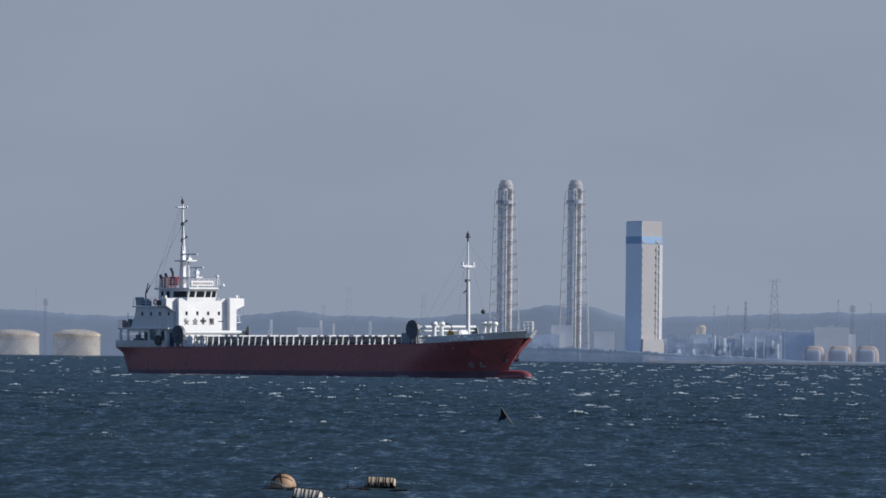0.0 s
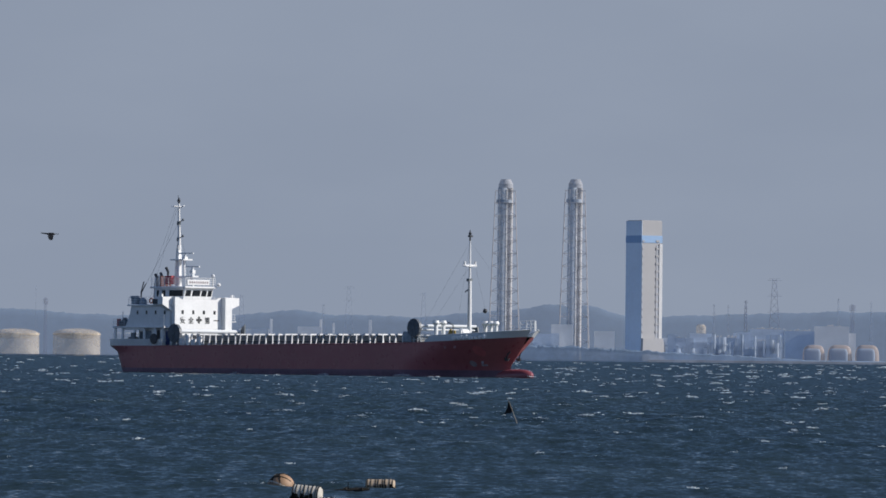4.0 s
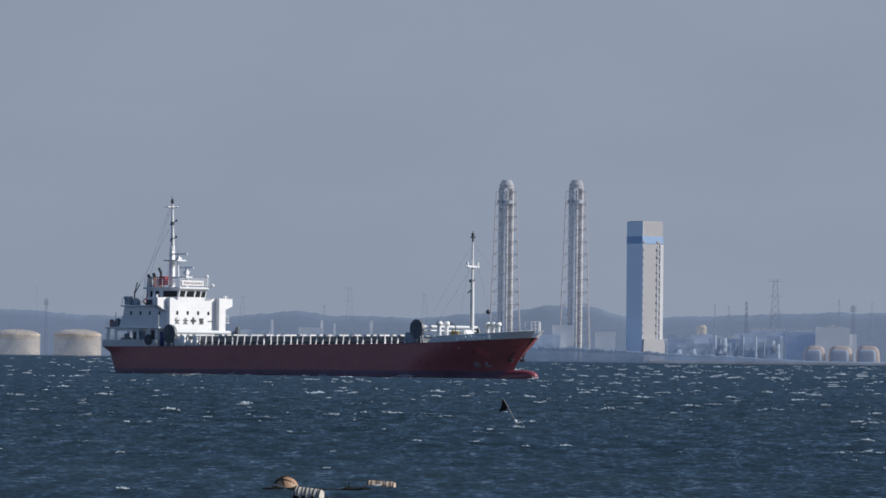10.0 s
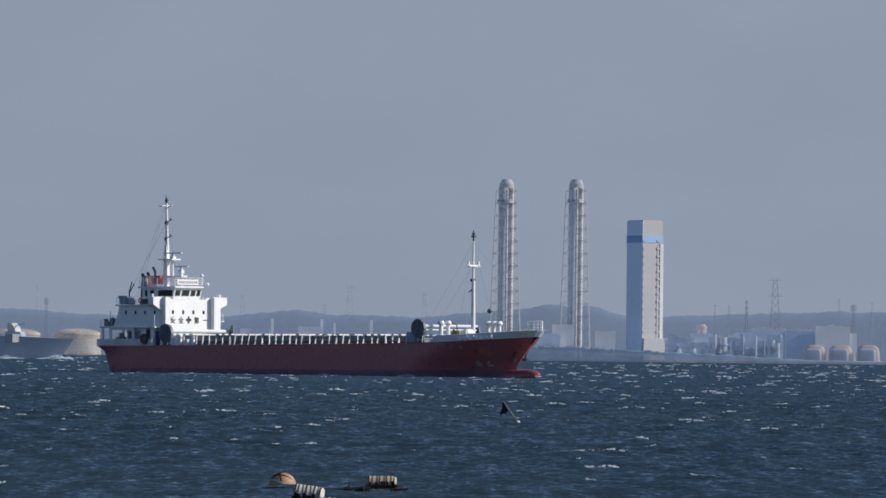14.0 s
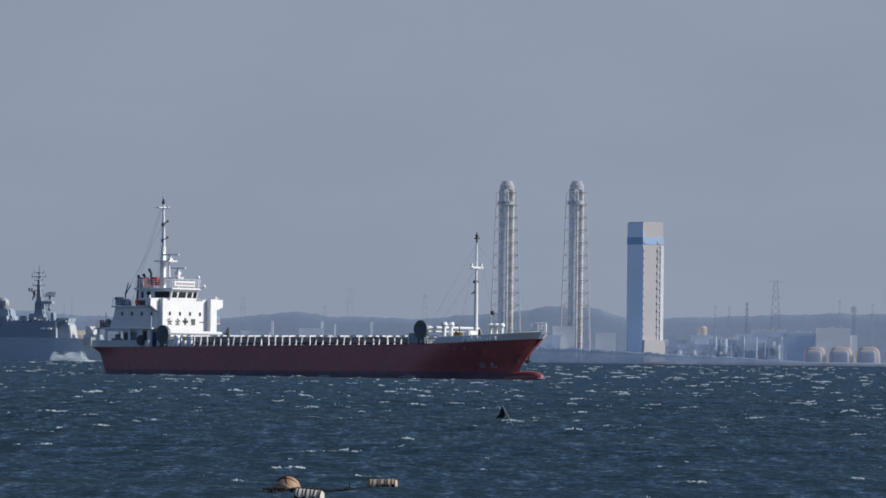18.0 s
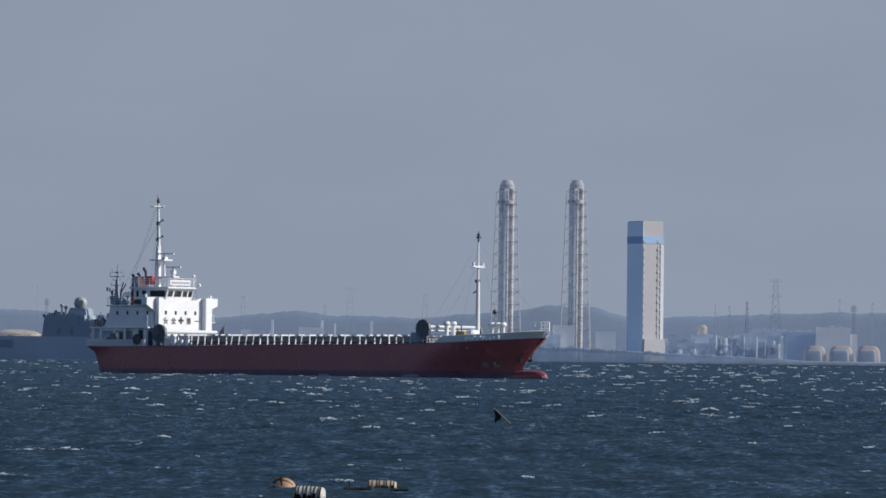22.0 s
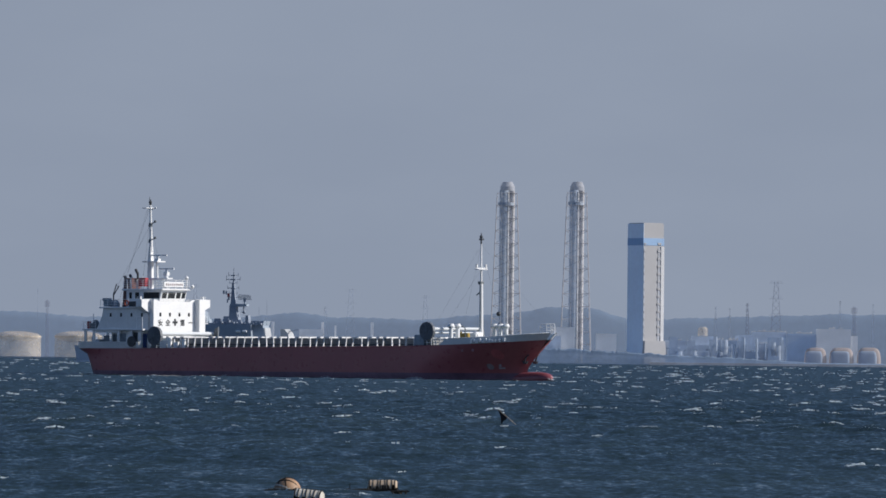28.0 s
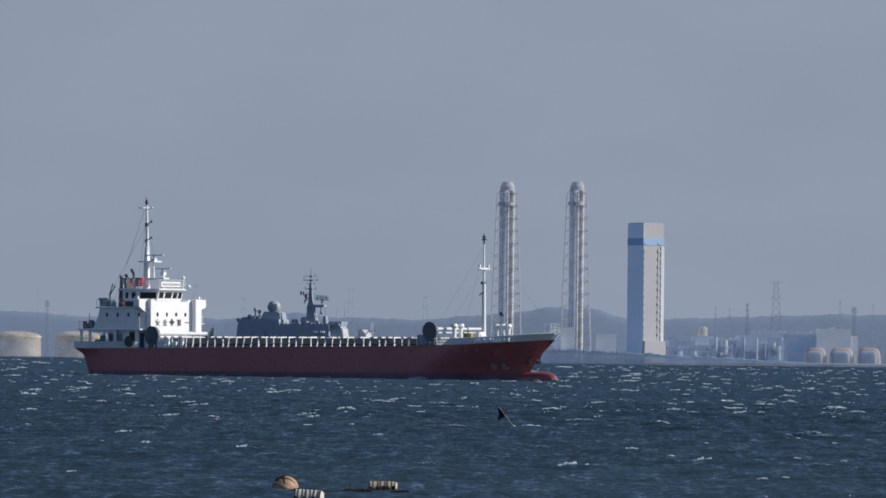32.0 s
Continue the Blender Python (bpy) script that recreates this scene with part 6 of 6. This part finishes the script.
    for t in (0, 1, 2, 2.4, 2.6, 2.8, 3, 3.2, 3.4, 3.6, 3.8, 4, 4.4, 6, 32):
        u = 1058 - 968 * (min(t, 6) - 3.0) - (t - 6 if t > 6 else 0)
        rows.append((t, pose((u - 784) / k, 240, EYE + (632.8 - 423) / k + 0.02 * math.sin(t * 9))))
    walk(bird, rows)
    for w, side in wings:
        rows = [(0, pose(0, 0, 0.02, 20 * side))]
        for i in range(0, 20):
            t = 2.3 + 0.1 * i
            beat = -10 if 9 <= i <= 11 else -30 if i == 12 else 50 if i % 2 == 0 else -38
            rows.append((t, pose(0, 0, 0.02, (-62 if i == 7 else 26 if i == 6 else beat) * side)))
        rows.append((32, pose(0, 0, 0.02, 20 * side)))
        walk(w, rows)
    walk(line, [(t * 0.5, pose(0, 0, 0.5 * swell(cx, cy, t * 0.5))) for t in range(65)])
    def bob(i, rows):
        b = floats[i].matrix_basis.copy()
        y = b.translation.y
        b.translation = (0, 0, 0)
        walk(floats[i], [(t, Matrix.Translation((x, y, z)) @ b @ pose(0, 0, 0, 3 * math.sin(1.9 * t + i), 3 * math.sin(1.3 * t + 2 * i), 2 * math.sin(t + i))) for t, x, z in rows])
    bob(0, [(0, -1.29, 0.08), (0.5, -1.31, 0.08), (1, -1.29, 0.07), (1.5, -1.29, 0.00), (2, -1.30, -0.00), (2.5, -1.32, 0.01), (3, -1.33, -0.01), (3.5, -1.30, -0.00), (5.5, -1.31, 0.06), (6, -1.29, 0.06), (6.5, -1.29, 0.10), (7, -1.29, 0.05), (7.5, -1.30, 0.03), (8, -1.31, 0.04), (8.5, -1.30, 0.05), (9, -1.31, 0.05), (9.5, -1.30, 0.03), (10, -1.31, 0.00), (10.5, -1.31, 0.01), (11, -1.31, 0.01), (11.5, -1.30, 0.01), (12, -1.32, -0.00), (12.5, -1.31, 0.00), (13, -1.31, 0.01), (13.5, -1.29, 0.04), (14, -1.29, 0.09), (14.5, -1.28, 0.10), (16.5, -1.30, -0.01), (17, -1.32, -0.04), (17.5, -1.31, 0.05), (18, -1.28, 0.06), (18.5, -1.30, 0.05), (19, -1.29, 0.03), (19.5, -1.31, 0.03), (20, -1.31, 0.09), (20.5, -1.30, 0.07), (21, -1.31, -0.00), (21.5, -1.30, 0.01), (22, -1.30, 0.01), (22.5, -1.29, 0.03), (23, -1.31, 0.03), (23.5, -1.31, 0.03), (24, -1.29, 0.06), (24.5, -1.29, 0.04), (25, -1.31, 0.01), (25.5, -1.31, 0.03), (27.5, -1.29, 0.05), (28, -1.29, 0.06), (28.5, -1.29, 0.04), (29, -1.29, 0.06), (29.5, -1.29, 0.03), (30, -1.29, 0.00), (30.5, -1.31, -0.02), (31, -1.29, 0.04), (31.5, -1.29, 0.01), (32, -1.29, 0.03)])
    bob(1, [(0, -2.57, 0.08), (0.5, -2.57, 0.10), (1, -2.57, 0.09), (1.5, -2.56, 0.16), (2, -2.55, 0.15), (2.5, -2.54, 0.07), (3, -2.57, 0.09), (3.5, -2.57, 0.14), (5.5, -2.57, 0.14), (6, -2.54, 0.15), (6.5, -2.52, 0.19), (7, -2.54, 0.20), (7.5, -2.54, 0.16), (8, -2.55, 0.03), (8.5, -2.56, 0.04), (9, -2.57, 0.13), (9.5, -2.56, 0.10), (10, -2.56, 0.11), (10.5, -2.55, 0.15), (11, -2.55, 0.12), (11.5, -2.54, 0.11), (12, -2.56, 0.10), (12.5, -2.59, 0.08), (13, -2.56, 0.06), (13.5, -2.55, 0.11), (14, -2.55, 0.14), (14.5, -2.55, 0.14), (16.5, -2.54, 0.14), (17, -2.54, 0.13), (17.5, -2.57, 0.09), (18, -2.56, 0.10), (18.5, -2.56, 0.09), (19, -2.56, 0.10), (19.5, -2.58, 0.07), (20, -2.57, 0.11), (20.5, -2.54, 0.17), (21, -2.54, 0.14), (21.5, -2.54, 0.15), (22, -2.54, 0.14), (22.5, -2.55, 0.12), (23, -2.55, 0.13), (23.5, -2.55, 0.14), (24, -2.55, 0.12), (24.5, -2.57, 0.13), (25, -2.57, 0.11), (25.5, -2.55, 0.09), (27.5, -2.55, 0.12), (28, -2.57, 0.11), (28.5, -2.55, 0.10), (29, -2.55, 0.16), (29.5, -2.54, 0.13), (30, -2.54, 0.11), (30.5, -2.55, 0.16), (31, -2.54, 0.09), (31.5, -2.54, 0.09), (32, -2.57, 0.11)])
    bob(2, [(0, -3.43, 0.06), (0.5, -3.40, 0.03), (1, -3.37, 0.01), (1.5, -3.39, -0.01), (2, -3.44, -0.02), (2.5, -3.43, -0.02), (3, -3.40, -0.02), (3.5, -3.43, 0.01), (5.5, -3.48, 0.06), (6, -3.36, -0.02), (6.5, -3.37, 0.05), (7, -3.51, 0.08), (7.5, -3.45, 0.06), (8, -3.34, 0.01), (8.5, -3.38, -0.02), (9, -3.43, -0.01), (9.5, -3.46, 0.04), (10, -3.39, -0.00), (10.5, -3.34, -0.02), (11, -3.41, -0.04), (11.5, -3.47, -0.03), (12, -3.46, -0.02), (12.5, -3.41, -0.03), (13, -3.35, -0.02), (13.5, -3.41, 0.03), (14, -3.45, 0.07), (14.5, -3.38, 0.09), (16.5, -3.30, -0.07), (17, -3.46, -0.03), (17.5, -3.51, -0.01), (18, -3.36, 0.03), (18.5, -3.39, 0.06), (19, -3.41, 0.06), (19.5, -3.40, -0.01), (20, -3.40, -0.00), (20.5, -3.50, 0.03), (21, -3.40, -0.02), (21.5, -3.39, 0.03), (22, -3.44, -0.02), (22.5, -3.36, -0.01), (23, -3.51, 0.06), (23.5, -3.47, 0.03), (24, -3.34, 0.02), (24.5, -3.31, 0.01), (25, -3.43, 0.01), (25.5, -3.54, 0.01), (27.5, -3.43, 0.04), (28, -3.36, 0.01), (28.5, -3.37, 0.03), (29, -3.47, 0.03), (29.5, -3.40, -0.03), (30, -3.36, -0.03), (30.5, -3.45, -0.02), (31, -3.40, -0.03), (31.5, -3.37, 0.05), (32, -3.41, 0.06)])
    b = floats[3].matrix_basis.copy()
    walk(floats[3], [(t * 0.5, Matrix.Translation((0, 0, 0.55 * swell(b.translation.x, b.translation.y, t * 0.5) + 0.02)) @ b) for t in range(65)])
    # head of the pole across and down, and its lean, as the waves throw it about
    rows = []
    for t, u, v, a in [(0, 889, 721, 35), (1, 891, 704, 23), (2, 903, 707, 20), (3, 907, 713, 19), (6, 890, 699, 26), (7, 908, 718, 13), (8, 892, 700, 29), (9, 905, 720, 21),
                       (10, 892, 705, 30), (11, 902, 704, 23), (12, 896, 705, 29), (13, 903, 722, 25), (14, 892, 710, 37), (17, 890, 712, 32), (18, 891, 718, 29), (19, 885, 699, 29),
                       (20, 894, 721, 36), (21, 881, 713, 45), (22, 876, 723, 49), (23, 882, 704, 34), (24, 885, 718, 40), (24.5, 880, 720, 53), (25, 883, 709, 41), (28, 884, 725, 50),
                       (28.5, 889, 723, 44), (29, 890, 705, 31), (29.5, 886, 710, 37), (30, 885, 721, 46), (30.5, 892, 724, 42), (31, 883, 719, 45), (31.5, 881, 721, 46), (32, 884, 719, 38)]:
        u, v = u - np.interp(t, *zip(*[(r[0], r[1]) for r in SWAY])), v - np.interp(t, *zip(*[(r[0], r[2]) for r in SWAY]))
        k = FOCAL / my
        hx = (u - 784 + (v - 632.8) * 0.01134) / k
        hz = EYE - (v - 632.8 - (u - 784) * 0.01134) / k
        q = radians(a)
        rows.append((t, pose(hx + 1.14 * math.sin(q), my, hz - 1.14 * math.cos(q), 0, -a, 0)))
    walk(marker, rows)
    droop = [(0, 50), (1, 60), (3, 64), (6, 50), (9, 56), (12, 42), (14, 45), (18, 38), (21, 50), (25, 55), (28, 62), (30, 66), (32, 60)]
    def at(t):
        for (a, p), (c, q) in zip(droop, droop[1:]):
            if a <= t <= c:
                return p + (q - p) * (t - a) / (c - a)
    walk(flag, [(t, pose(0, 0, 1.12, 0, 0.7 * (54 - at(t)), 0)) for t, m in rows])


motions()
